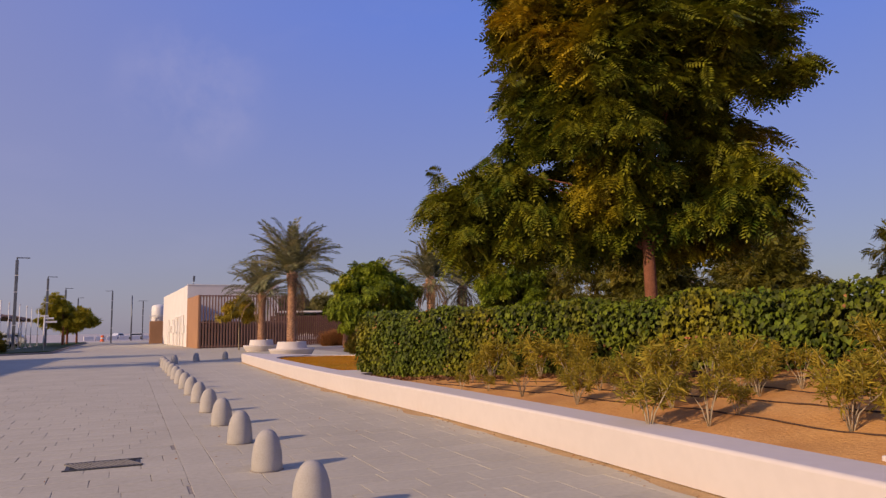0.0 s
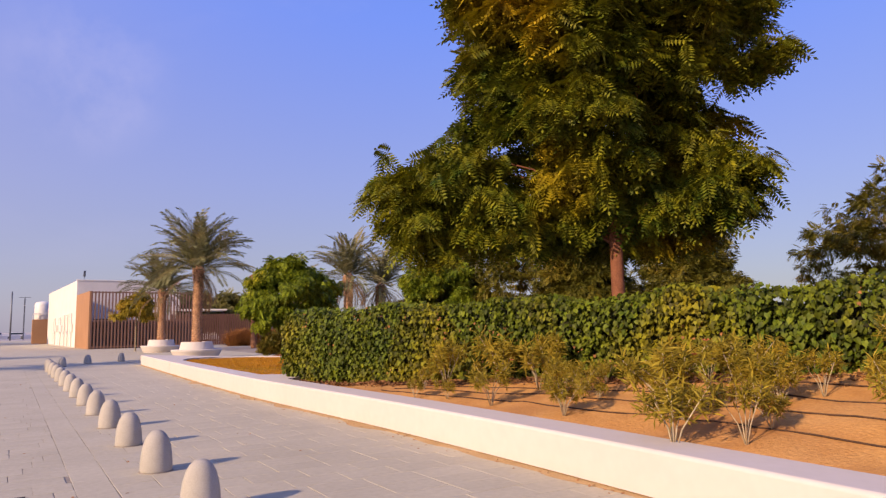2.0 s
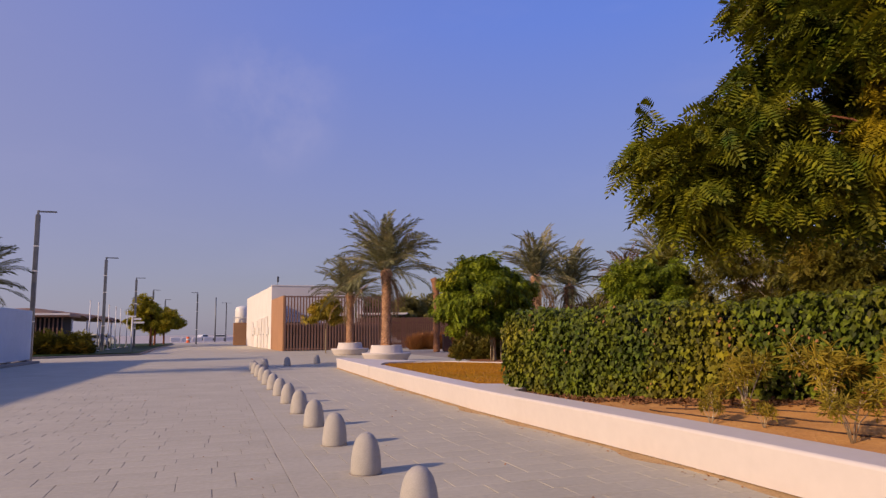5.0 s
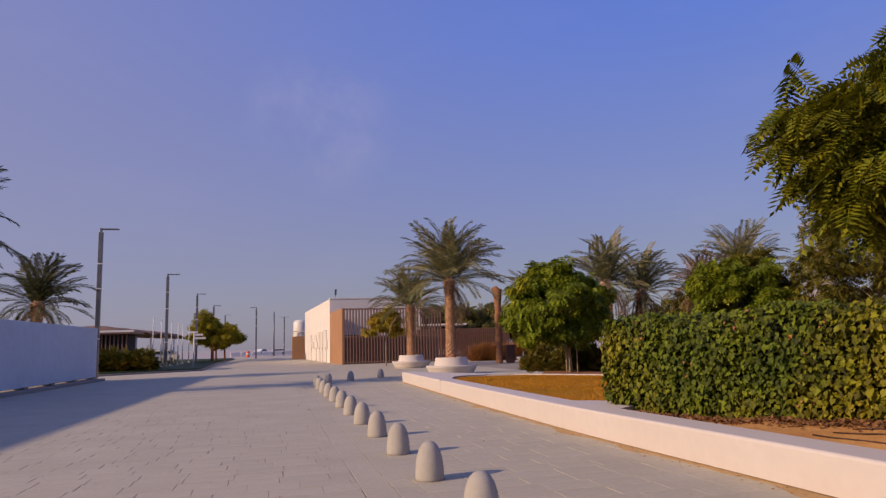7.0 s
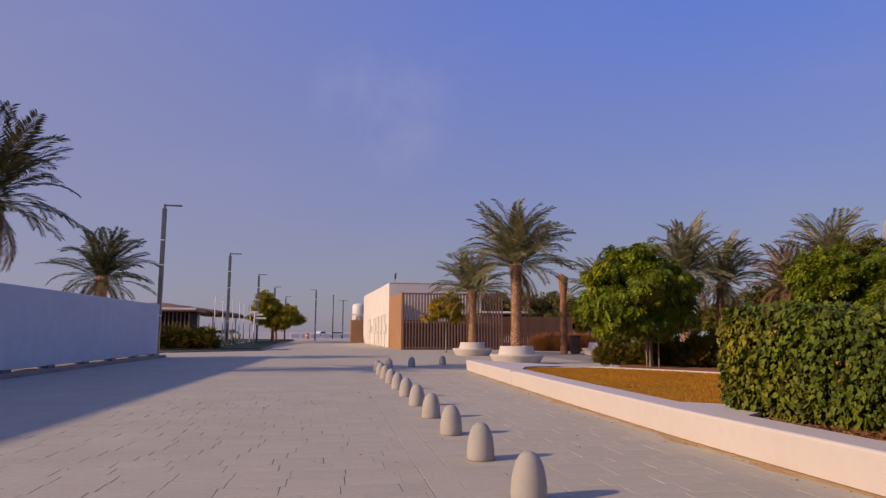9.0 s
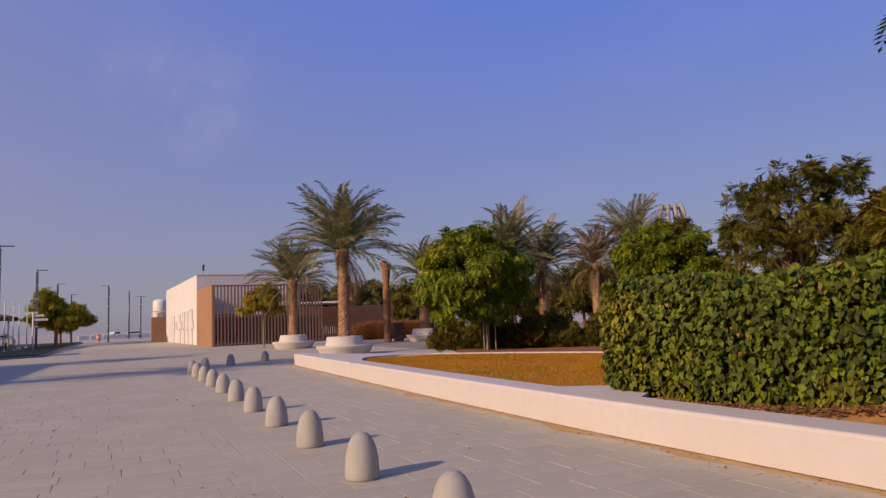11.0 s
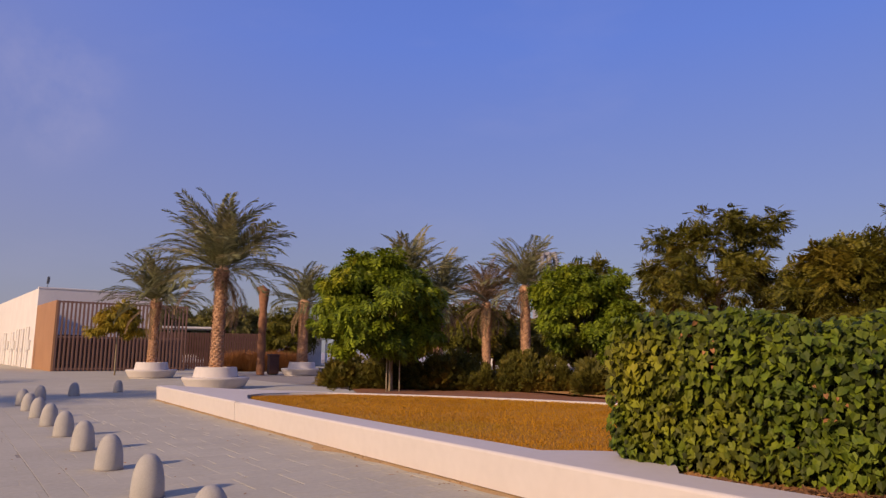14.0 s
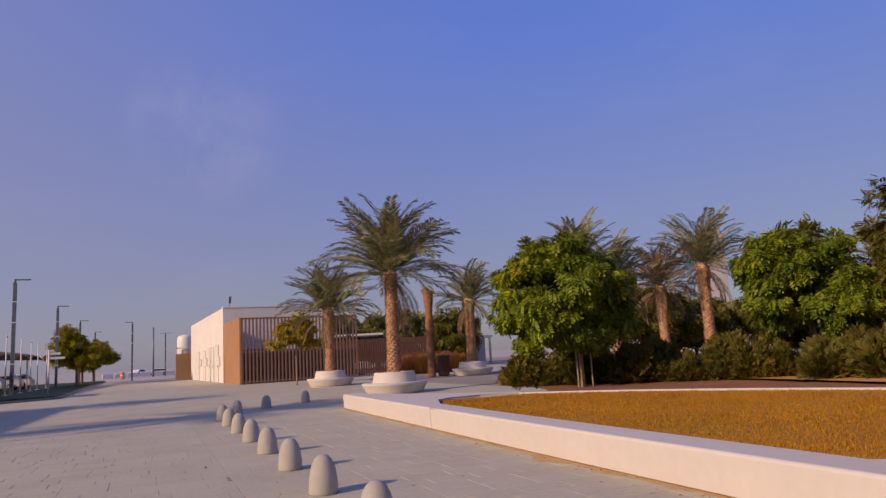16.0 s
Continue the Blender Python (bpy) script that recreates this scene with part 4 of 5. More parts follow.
# ---- white-rendered building with a slatted screen ----
def building():
    # local frame: origin at the screen's street corner, x along the front, y back along the street side
    ob = thing("service_building", (-1.62, 69.55, 0), "low white-rendered service building with a brown slatted screen front", "building", turn=9.0)
    W, D = 9.7, 36.0
    part("wall", prism([(0.0, 8.6), (W, 8.6), (W, D), (0.0, D)], 0, 6.5, 0.05), M_RENDER, ob)
    part("parapet", box(-0.04, W + 0.04, 8.56, 8.9, 6.46, 6.6, 0.02), M_RENDER, ob)
    part("return_panel", box(0.0, 0.16, 0.0, 8.58, 0.0, 5.05, 0.01), M_BROWN, ob, "smooth brown end panel of the screen")
    part("low_panel", box(0.2, 9.4, 1.4, 1.5, 0.0, 2.4), M_SLAT, ob, "brown boarded lower panel behind the slats")
    for z in (0.18, 2.45, 4.95):
        part("rail", box(0.16, 9.4, 0.02, 0.14, z - 0.06, z + 0.06), M_SLAT, ob)
    slat = box(-0.06, 0.06, -0.07, 0.07, 0.0, 5.02, 0.01)
    slat = part("slat", slat, M_SLAT, ob, "", pose(0.22, 0.08, 0.02))
    for i in range(1, 34):
        part("slat", slat.data, M_SLAT, ob, "", pose(0.22 + i * 0.275, 0.08, 0.02))
    part("store_box", box(1.2, 3.3, 2.6, 4.8, 0, 2.5, 0.03), M_DARKBROWN, ob, "dark brown cabinet behind the slats")
    part("store_roof", box(1.0, 3.5, 2.4, 5.0, 2.5, 2.66, 0.02), M_DARKBROWN, ob)
    # doors and shutters on the street side
    for i, (y, w, h_) in enumerate(((11.5, 1.3, 3.3), (14.6, 1.3, 3.2), (17.4, 1.3, 3.2), (21.0, 1.5, 3.0), (26.5, 1.5, 3.0))):
        d = part("door", box(-0.05, 0.03, y, y + w, 0.05, h_, 0.01), M_TANK, ob, "pale painted metal door")
        part("door_frame", box(-0.09, -0.02, y - 0.14, y, 0.0, h_ + 0.12, 0.01), M_RENDER, d)
        part("door_frame", box(-0.09, -0.02, y + w, y + w + 0.14, 0.0, h_ + 0.12, 0.01), M_RENDER, d)
        part("door_handle", box(-0.10, -0.05, y + 0.12, y + 0.17, 1.3, 1.6, 0.01), M_GREYMETAL, d)
    for y in (10.3, 19.6, 24.2):
        part("meter_box", box(-0.16, 0.0, y, y + 0.7, 1.5, 2.3, 0.02), M_TANK, ob, "grey wall-mounted box")
    # floodlight on the roof corner
    fl = part("floodlight", box(-0.10, 0.10, -0.06, 0.06, 0.35, 0.95, 0.02), M_GREYMETAL, ob, "dark floodlight on the roof edge", pose(0.6, 8.8, 6.55, 4, 3, 0))
    part("bracket", tube([(0, 0, 0), (0, 0, 0.45)], 0.03, 6), M_GREYMETAL, fl)
    return ob


building()
ob = thing("water_tank", (-8.2, 109.5, 0), "white cylindrical water tank on a brown enclosure", "tank", turn=6)
part("enclosure", box(-1.2, 1.2, -1.2, 1.2, 0, 3.2, 0.03), M_BROWN, ob)
part("tank", lathe([(0.95, 3.2), (1.0, 3.3), (1.0, 5.2), (0.85, 5.5), (0.3, 5.65), (0, 5.66)], 28), M_TANK, ob)
for x in (-1.15, 1.15):
    part("post", box(x - 0.06, x + 0.06, -1.2, -1.08, 3.2, 4.0), M_TANK, ob)
part("rail", box(-1.2, 1.2, -1.2, -1.12, 3.9, 4.02), M_TANK, ob)


# ---- dark slatted fence and canopy beyond the palms ----
ob = thing("slatted_fence", (5.5, 76.0, 0), "dark brown slatted fence at the back of the plaza", "fence", turn=-8)
part("backing_rail", box(0, 9.5, 0.05, 0.12, 0.4, 0.55), M_DARKBROWN, ob)
part("backing_rail", box(0, 9.5, 0.05, 0.12, 2.5, 2.65), M_DARKBROWN, ob)
sl = part("slat", box(-0.085, 0.085, -0.03, 0.04, 0, 3.1, 0.01), M_DARKBROWN, ob, "", pose(0.1, 0, 0))
for i in range(1, 46):
    part("slat", sl.data, M_DARKBROWN, ob, "", pose(0.1 + 0.207 * i, 0, 0))
ob = thing("canopy", (6.3, 80.0, 0), "flat pale canopy roof on slim posts", "canopy", turn=-4)
part("roof", box(-0.2, 5.0, -2.0, 2.2, 3.5, 3.68, 0.03), M_RENDER, ob)
for x in (0.2, 4.7):
    part("post", box(x - 0.09, x + 0.09, -1.6, -1.42, 0, 3.45), M_DARKBROWN, ob)
    part("post", box(x - 0.09, x + 0.09, 1.6, 1.78, 0, 3.45), M_DARKBROWN, ob)
ob = thing("kiosk", (24.0, 92.0, 0), "small white kiosk with a pale overhanging roof", "kiosk")
part("body", box(-2.2, 2.2, 0, 4, 0, 3.0, 0.03), M_RENDER, ob)
part("roof", box(-2.8, 2.6, -1.6, 4.6, 3.0, 3.3, 0.03), M_TANK, ob)
# shallow near-black slab that paints the doorway's shade
part("doorway", box(-1.6, 0.4, -0.06, 0.1, 0.05, 2.5), M_PAINTED_SHADE, ob)
for x in (-2.5, 2.3):
    part("post", box(x - 0.1, x + 0.1, -1.5, -1.3, 0, 3.0), M_TANK, ob)
ob = thing("litter_bin", (11.6, 60.0, 0), "dark brown square litter bin on the plaza", "bin")
part("body", box(-0.32, 0.32, -0.32, 0.32, 0.06, 1.25, 0.03), M_DARKBROWN, ob)
part("lid", box(-0.36, 0.36, -0.36, 0.36, 1.25, 1.38, 0.03), M_DARKBROWN, ob)
part("foot", box(-0.25, 0.25, -0.25, 0.25, 0, 0.07), M_IRON, ob)


# ---- painted boundary wall on the far side of the street ----
ob = thing("wall_boundary", (-14.6, 38, 0), "long smooth grey-white painted boundary wall in shade", "wall", kind="structure", turn=4.45)
part("panel", box(-0.35, 0.0, -46, 11.3, 0.22, 3.05, 0.02), M_HOARD, ob)
part("kerb", box(-0.5, 0.42, -46, 11.7, -0.02, 0.14, 0.03), M_JOINT, ob)
for i in range(15):
    part("foot_block", box(-0.33, 0.06, 10.4 - 3.4 * i, 11.0 - 3.4 * i, 0.13, 0.25, 0.02), M_GREYMETAL, ob)


# ---- street lamps ----
def street_lamp(loc, turn, h_=8.6, double=False):
    ob = thing("street_lamp", loc, "tall square grey street lamp with a flat side arm", "street lamp", "street lamps along the paved street", turn=turn)
    part("base_plate", box(-0.22, 0.22, -0.22, 0.22, 0, 0.05, 0.01), M_GREYMETAL, ob)
    part("post", box(-0.12, 0.12, -0.12, 0.12, 0.03, h_ - 0.25, 0.015), M_GREYMETAL, ob)
    part("neck", box(-0.06, 0.06, -0.06, 0.06, h_ - 0.25, h_ + 0.02, 0.01), M_GREYMETAL, ob)
    part("arm", box(-1.0 if double else 0.0, 1.0, -0.10, 0.10, h_ - 0.09, h_ - 0.01, 0.015), M_GREYMETAL, ob)
    for z in (2.4, 5.4, 6.9):
        part("collar", box(-0.135, 0.135, -0.135, 0.135, z, z + 0.07), M_TANK, ob)
    return ob


street_lamp((-15.72, 49.9, 0), 6, 9.1)
for x, y, tn, dbl in ( (-17.3, 71.6, 6, 0), (-19.7, 95.0, 6, 0), (-22.3, 119.0, 6, 0), (-16.7, 126.0, 186, 0), (-15.8, 165.0, 6, 1), (-26.0, 150.0, 6, 0)):
    street_lamp((x, y, 0), tn, 8.6, dbl)
ob = thing("mast", (-17.5, 160.0, 0), "thin dark mast far down the street", "mast")
part("pole", tube([(0, 0, 0), (0, 0, 9.5)], [0.16, 0.12], 8), M_GREYMETAL, ob)


# ---- lawn island, flagpoles, sign and carport across the street ----
isl = [(-19.5, 57.2), (-17.6, 58.2), (-14.2, 62.2), (-12.6, 64.0), (-12.7, 65.6), (-16.3, 92.0), (-20.5, 128.0), (-34, 128.0), (-34, 57.2)]
tagged(part("kerb_island", prism(isl, -0.02, 0.14, 0.02), M_JOINT), "low concrete kerb round the green verge", "kerb", kind="structure")
inner = [(x * 1.0 - 0.22, y + (0.25 if y < 60 else 0.0)) for x, y in isl]
tagged(part("ground_verge", prism(inner, 0.1, 0.22, 0.03), M_GREENLAWN), "mown green verge beside the street", "lawn", kind="structure")
for i, (az, d) in enumerate(((-15.85, 60), (-14.94, 65), (-14.32, 70), (-13.89, 75), (-13.33, 81), (-16.6, 56))):
    x, y = -1.64 + d * math.sin(radians(az)), 15 + d * math.cos(radians(az))
    ob = thing("flagpole", (x, y, 0.2), "slim white flagpole without a flag", "flagpole", "flagpoles on the verge")
    part("pole", tube([(0, 0, 0), (0, 0, 4.2 + 0.1 * (i % 2))], [0.06, 0.04], 8), M_TANK, ob)
    part("cap", lathe([(0.06, 4.2 + 0.1 * (i % 2)), (0.05, 4.36), (0, 4.4)], 8), M_TANK, ob)
    part("foot", lathe([(0.2, 0), (0.2, 0.06), (0.11, 0.08)], 12), M_TANK, ob)
ob = thing("direction_sign", (-14.0, 67.5, 0.2), "white fingerpost sign with three blades", "sign", turn=6)
part("pole", tube([(0, 0, 0), (0, 0, 3.0)], 0.06, 8), M_TANK, ob)
part("blade", box(0, 0.7, -0.03, 0.03, 2.66, 2.82, 0.01), M_TANK, ob)
part("blade", box(0.0, 0.95, -0.03, 0.03, 2.36, 2.52, 0.01), M_TANK, ob)
part("blade", box(-0.3, 0.3, -0.03, 0.03, 2.88, 3.02, 0.01), M_TANK, ob)


def carport(loc, turn, bays=4):
    ob = thing("carport", loc, "carport with a sagging brown shade-cloth roof", "carport", turn=turn)
    for b in range(bays):
        v, f = [], []
        for i in range(9):
            for j in range(7):
                u, w = i / 8, j / 6
                v.append((b * 6 + u * 6, w * 5.5, 3.0 + 0.75 * math.sin(math.pi * u) * (0.5 + 0.5 * math.sin(math.pi * w)) + 0.25 * w))
        for i in range(8):
            for j in range(6):
                k = i * 7 + j
                f.append((k, k + 7, k + 8, k + 1))
        me = fast_mesh("shade", v, f, True)
        o = part("shade", me, M_FABRIC, ob)
        o.modifiers.new("thick", "SOLIDIFY").thickness = 0.06
        part("post", tube([(b * 6, 5.3, 0), (b * 6, 5.3, 3.3)], 0.09, 8), M_TANK, ob)
        part("post", tube([(b * 6, 0.2, 0), (b * 6, 0.2, 3.05)], 0.09, 8), M_TANK, ob)
    return ob


carport((-20.5, 69.5, 0.2), 93, 5)
ob = thing("guard_house", (-20.6, 65.4, 0.2), "small dark guard house with slatted sides and a flat roof", "hut", turn=6)
# solid box; the shade inside is painted by its near-black colour
part("body", box(-2.1, 2.1, -1.7, 1.8, 0, 2.8, 0.03), M_PAINTED_SHADE, ob, "near-black solid painted as the shaded inside")
part("plinth", box(-2.2, 2.2, -1.8, 1.8, 0, 0.7, 0.03), M_SLAT, ob)
part("roof", box(-2.7, 2.7, -2.3, 2.3, 2.85, 3.1, 0.03), M_SLAT, ob)
part("roof_edge", box(-2.72, 2.72, -2.34, -2.3, 2.98, 3.14, 0.01), M_TANK, ob)
sl = None
for i in range(15):
    m = pose(-2.1 + 0.3 * i, -1.78, 0.7)
    if sl is None:
        sl = part("slat", box(-0.05, 0.05, -0.04, 0.04, 0, 2.15, 0.01), M_SLAT, ob, "", m)
    else:
        part("slat", sl.data, M_SLAT, ob, "", m)


def car(loc, turn, paint, label, tall=1.0):
    ob = thing("car", loc, label, "car", "parked cars", turn=turn)
    prof = [(-2.3, 0.35), (-2.35, 0.75), (-2.2, 0.98), (-1.25, 1.08), (-0.65, 1.55 * tall), (1.55, 1.58 * tall), (2.2, 1.05), (2.35, 0.8), (2.3, 0.35)]
    bm = bmesh.new()
    rows = [[bm.verts.new((x, y * (0.86 if z > 1.2 else 1), z)) for x, z in prof] for y in (-0.92, 0.92)]
    n = len(prof)
    for i in range(n):
        bm.faces.new((rows[0][i], rows[0][(i + 1) % n], rows[1][(i + 1) % n], rows[1][i]))
    bm.faces.new(rows[0]), bm.faces.new(rows[1])
    bmesh.ops.bevel(bm, geom=list(bm.edges), offset=0.07, segments=2, affect="EDGES")
    body = part("body", bm, paint, ob)
    for y in (-0.89, 0.89):
        part("window", prism([(-0.95, y - 0.03), (1.7, y - 0.03), (1.7, y + 0.03), (-0.95, y + 0.03)], 1.08, 1.42 * tall), M_BLUEGLASS, body)
        for x in (-1.45, 1.45):
            w = part("wheel", lathe([(0.12, -0.12), (0.34, -0.12), (0.36, -0.06), (0.36, 0.06), (0.34, 0.12), (0.12, 0.12)], 18), M_RUBBER, ob, "", pose(x, y * 0.98, 0.36, 90, 0, 0))
            part("rim", lathe([(0.0, -0.125), (0.2, -0.125), (0.22, 0), (0.2, 0.125), (0, 0.125)], 14), M_GREYMETAL, w)
    part("windscreen", prism([(-1.2, -0.75), (-0.75, -0.75), (-0.75, 0.75), (-1.2, 0.75)], 1.10, 1.12), M_BLUEGLASS, body)
    return ob


car((-23.6, 73.0, 0.2), 8, M_CARPAINT, "dark navy off-road car parked under the carport", 1.15)
for p in ((-23.6, 79.5, 8), (-24.0, 85.5, 4), (-24.2, 91.5, 7), (-24.6, 97.0, 5)):
    car((p[0], p[1], 0.2), p[2], M_WHITECAR, "white car parked under the carport")
for p, t_, m in (((-20, 190), 10, M_WHITECAR), ((-12, 200), 80, M_CARPAINT), ((-26, 205), 70, M_WHITECAR), ((-16, 215), 90, M_CARPAINT)):
    car((p[0], p[1], 0), t_, m, "car waiting far down the street")
ob0 = None
for i in range(9):
    loc = (-27.5 + 2.3 * i, 172 + 0.9 * i, 0)
    if ob0 is None:
        ob0 = thing("road_barrier", loc, "white plastic road barrier across the street", "barrier", "row of road barriers", turn=21)
        part("body", prism([(-1.0, -0.25), (1.0, -0.25), (1.0, 0.25), (-1.0, 0.25)], 0.1, 1.0, 0.08), M_TANK, ob0)
        part("foot", box(-1.0, 1.0, -0.3, 0.3, 0, 0.14, 0.03), M_TANK, ob0)
    else:
        copy_thing(ob0, pose(*loc, 0, 0, 21))
for x, y in ((-21.5, 150.0), (-9.5, 158.0), (-10.8, 156.0)):
    ob = thing("traffic_barrel", (x, y, 0), "orange and white traffic barrel", "barrel", "traffic barrels")
    part("drum", lathe([(0.45, 0), (0.45, 0.1), (0.33, 0.12), (0.30, 1.2), (0, 1.22)], 16), M_ORANGE, ob)
    part("band", lathe([(0.345, 0.5), (0.34, 0.8), (0.31, 0.8)], 16), M_TANK, ob)
FAR = [((-19.0, 101.0, 0.2), 6.9, 3.3, 51), ((-19.8, 108.0, 0.2), 6.1, 3.2, 52), ((-20.2, 117.0, 0.2), 5.4, 3.2, 53)]
for base, h_, w_, seed in FAR:
    tree("street_tree", base, "leafy green street tree on the verge", [(0, 0, h_ * 0.6, w_ * 0.8, w_ * 0.8, h_ * 0.22), (-1.2 + 0.5 * (seed % 3), -0.5, h_ * 0.82, w_ * 0.4, w_ * 0.5, h_ * 0.14), (1.4, 0.3, h_ * 0.66, w_ * 0.45, w_ * 0.5, h_ * 0.14), (-1.7, 0.2, h_ * 0.5, w_ * 0.4, w_ * 0.4, h_ * 0.12)], 90, 32, SPRIG, 1.5, 0.6, M_STREET, M_BARK, 0.14, h_ * 0.3, seed, 0.6, "street trees on the verge", 14)


# ---- far trees and buildings behind the plaza ----
BACK = [((4.6, 90, 0), 5.9, 3.4, 55), ((8.8, 91, 0), 6.3, 3.4, 56), ((12.6, 88, 0), 6.0, 3.2, 57), ((16.4, 90, 0), 6.4, 3.4, 58), ((20.5, 87, 0), 6.2, 3.2, 54), ((26, 104, 0), 5.4, 3.6, 65), ((29.5, 64, 0), 6.2, 2.9, 66), ((33.5, 66, 0), 5.8, 2.8, 67), ((39, 70, 0), 5.4, 3.4, 68), ((45, 72, 0), 5.6, 3.4, 69), ((38, 56, 0), 5.2, 2.8, 70), ((36, 88, 0), 5.6, 3.6, 71), ((49, 60, 0), 6, 3.4, 72)]
for base, h_, w_, seed in BACK:
    tree("park_tree", base, "rounded olive-green park tree", [(0, 0, h_ * 0.58, w_, w_, h_ * 0.36), (0.6, 0.4, h_ * 0.75, w_ * 0.7, w_ * 0.7, h_ * 0.2)], 100, 28, SPRIG, 2.0, 0.65, M_DARKTREE if seed > 65 or seed == 54 else M_OLIVE, M_BARK, 0.14, h_ * 0.28, seed, 0.6, "park trees behind the plaza", 8)
tree("young_tree", (1.9, 60.8, 0), "young yellow-green tree in front of the slatted screen", [(0, 0, 3.5, 1.2, 1.1, 0.6), (-1.0, 0, 3.0, 0.8, 0.7, 0.5), (1.0, 0.2, 2.9, 0.8, 0.6, 0.5), (0.2, 0, 4.1, 0.8, 0.7, 0.35)], 62, 26, SPRIG, 1.0, 0.36, M_OLEANDER, M_PALE_BARK, 0.05, 1.9, 81, 0.8, "", 12)
ob = thing("domed_hall", (34, 190, 0), "white low hall with a shallow curved roof in the haze", "building")
part("wall", box(-24, 12, 0, 20, 0, 5.4, 0.1), M_RENDER, ob)
part("roof", lathe([(16, 5.3), (14, 6.6), (10, 7.9), (5, 8.6), (0, 8.9)], 40), M_RENDER, ob, "", pose(-6, 10, 0))
part("roof_plant", box(6, 9, 3, 6, 5.4, 8.5, 0.1), M_TANK, ob)
# the tower's haze is in its grey material
ob = thing("tower", (112, 160, 0), "far white tower with an arched open crown", "tower", turn=-35)
part("shaft", box(-3.4, 3.4, -3.4, 3.4, 0, 22.0, 0.1), M_PAINTED_HAZE, ob)
part("crown_ring", box(-2.6, 2.6, -2.9, 2.9, 27.6, 28.4, 0.1), M_PAINTED_HAZE, ob)
for x in (-3.0, -1.0, 1.0, 3.0):
    part("crown_pier", tube([(x, -3.4, 21.8), (x * 0.97, -3.4, 26), (x * 0.75, -2.9, 28.4)], [0.55, 0.5, 0.45], 8), M_PAINTED_HAZE, ob)
    part("crown_pier", tube([(x, 3.4, 21.8), (x * 0.97, 3.4, 26), (x * 0.75, 2.9, 28.4)], [0.55, 0.5, 0.45], 8), M_PAINTED_HAZE, ob)
ob = thing("park_pavilion", (62, 88, 0), "pale low pavilion wall behind the park trees", "building")
part("wall", box(-14, 14, 0, 6, 0, 3.6, 0.05), M_RENDER, ob)
for x in (-10, -5, 0, 5, 10):
    part("window", box(x - 1.2, x + 1.2, -0.05, 0.1, 0.8, 2.6), M_BLUEGLASS, ob)
part("roof", box(-14.5, 14.5, -0.6, 6.6, 3.6, 3.9, 0.05), M_RENDER, ob)
ob = thing("safety_cone", (19.5, 34.8, -0.035), "orange traffic cone behind the shrubs", "cone")
part("cone", lathe([(0.2, 0.05), (0.16, 0.1), (0.05, 0.72), (0, 0.73)], 16), M_ORANGE, ob)
part("foot", box(-0.24, 0.24, -0.24, 0.24, 0, 0.06, 0.01), M_ORANGE, ob)


for x, y in ((7.55, 32.65), (7.98, 32.62), (7.72, 33.02)):
    ob = thing("tree_stake", (x, y, 0.3), "pale wooden stake beside the young tree", "stake", "stakes round the young tree")
    part("pole", tube([(0, 0, -0.05), (0.0, 0.02, 1.45)], 0.022, 7), M_STEM, ob)


# ---- shrubs ----
def bush(name, loc, label, w, h_, count, leaf, size, mat, seed, group):
    rng = np.random.default_rng(seed)
    ob = thing(name, loc, label, "shrub", group)
    d = rng.normal(0, 1, (count, 3))
    d /= np.linalg.norm(d, axis=1)[:, None]
    d[:, 2] = np.abs(d[:, 2])
    r = rng.uniform(0.45, 1, (count, 1)) * (1 + 0.25 * np.sin(d[:, :1] * 7 + seed))
    pos = d * r * np.array([w, w, h_]) + np.array([0, 0, 0.05])
    v, f = scatter(leaf[0], leaf[1], bases(d + np.array([0, 0, 0.5]), 0.0, rng), pos, size * rng.uniform(0.7, 1.3, count))
    part("foliage", fast_mesh("foliage", v, f), mat, ob)
    for i in range(7):
        a = rng.uniform(0, 6.28)
        part("stem", tube([(0.05 * math.cos(a), 0.05 * math.sin(a), -0.05), (0.35 * w * math.cos(a), 0.35 * w * math.sin(a), 0.45 * h_), (0.7 * w * math.cos(a), 0.7 * w * math.sin(a), 0.8 * h_)], [0.02, 0.014, 0.006], 5), M_PALE_BARK, ob)
    return ob


shr = [bush("olive_shrub", (0, 0, -60), "loose olive-brown shrub in the bed behind the lawn", 0.75, 1.0, 1300, TUFT, 1.05, M_SHRUB, 90 + i, "shrubs in the bed behind the lawn") for i in range(3)]
rs = random.Random(4)
spots = []
for i in range(44):
    u = rs.random()
    x = 7.0 + 5.6 * u
    y = 34.9 - 0.98 * (x - 6.7) + rs.uniform(0.9, 3.0)
    spots.append((x, y, rs.uniform(0.6, 0.95)))
for i, (x, y, s) in enumerate(spots):
    src = shr[i % 3]
    m = pose(x, y, 0.34, 0, 0, rs.uniform(0, 360)) @ Matrix.Diagonal((s, s, s * rs.uniform(0.85, 1.15), 1))
    if i < 3:
        src.matrix_basis = m
    else:
        c = copy_thing(src, Matrix())
        c.matrix_basis = m
for i, (x, y, s) in enumerate(((12.9, 27.6, 0.9), (13.4, 28.6, 1.0), (12.2, 28.6, 0.7), (14.2, 27.0, 0.9))):
    bush("strap_leaf_clump", (x, y, 0.36), "clump of upright yellow-green strap leaves", 0.5 * s, 0.9 * s, 420, TUFT, 1.6, M_SHRUB, 120 + i, "strap-leaf clumps")
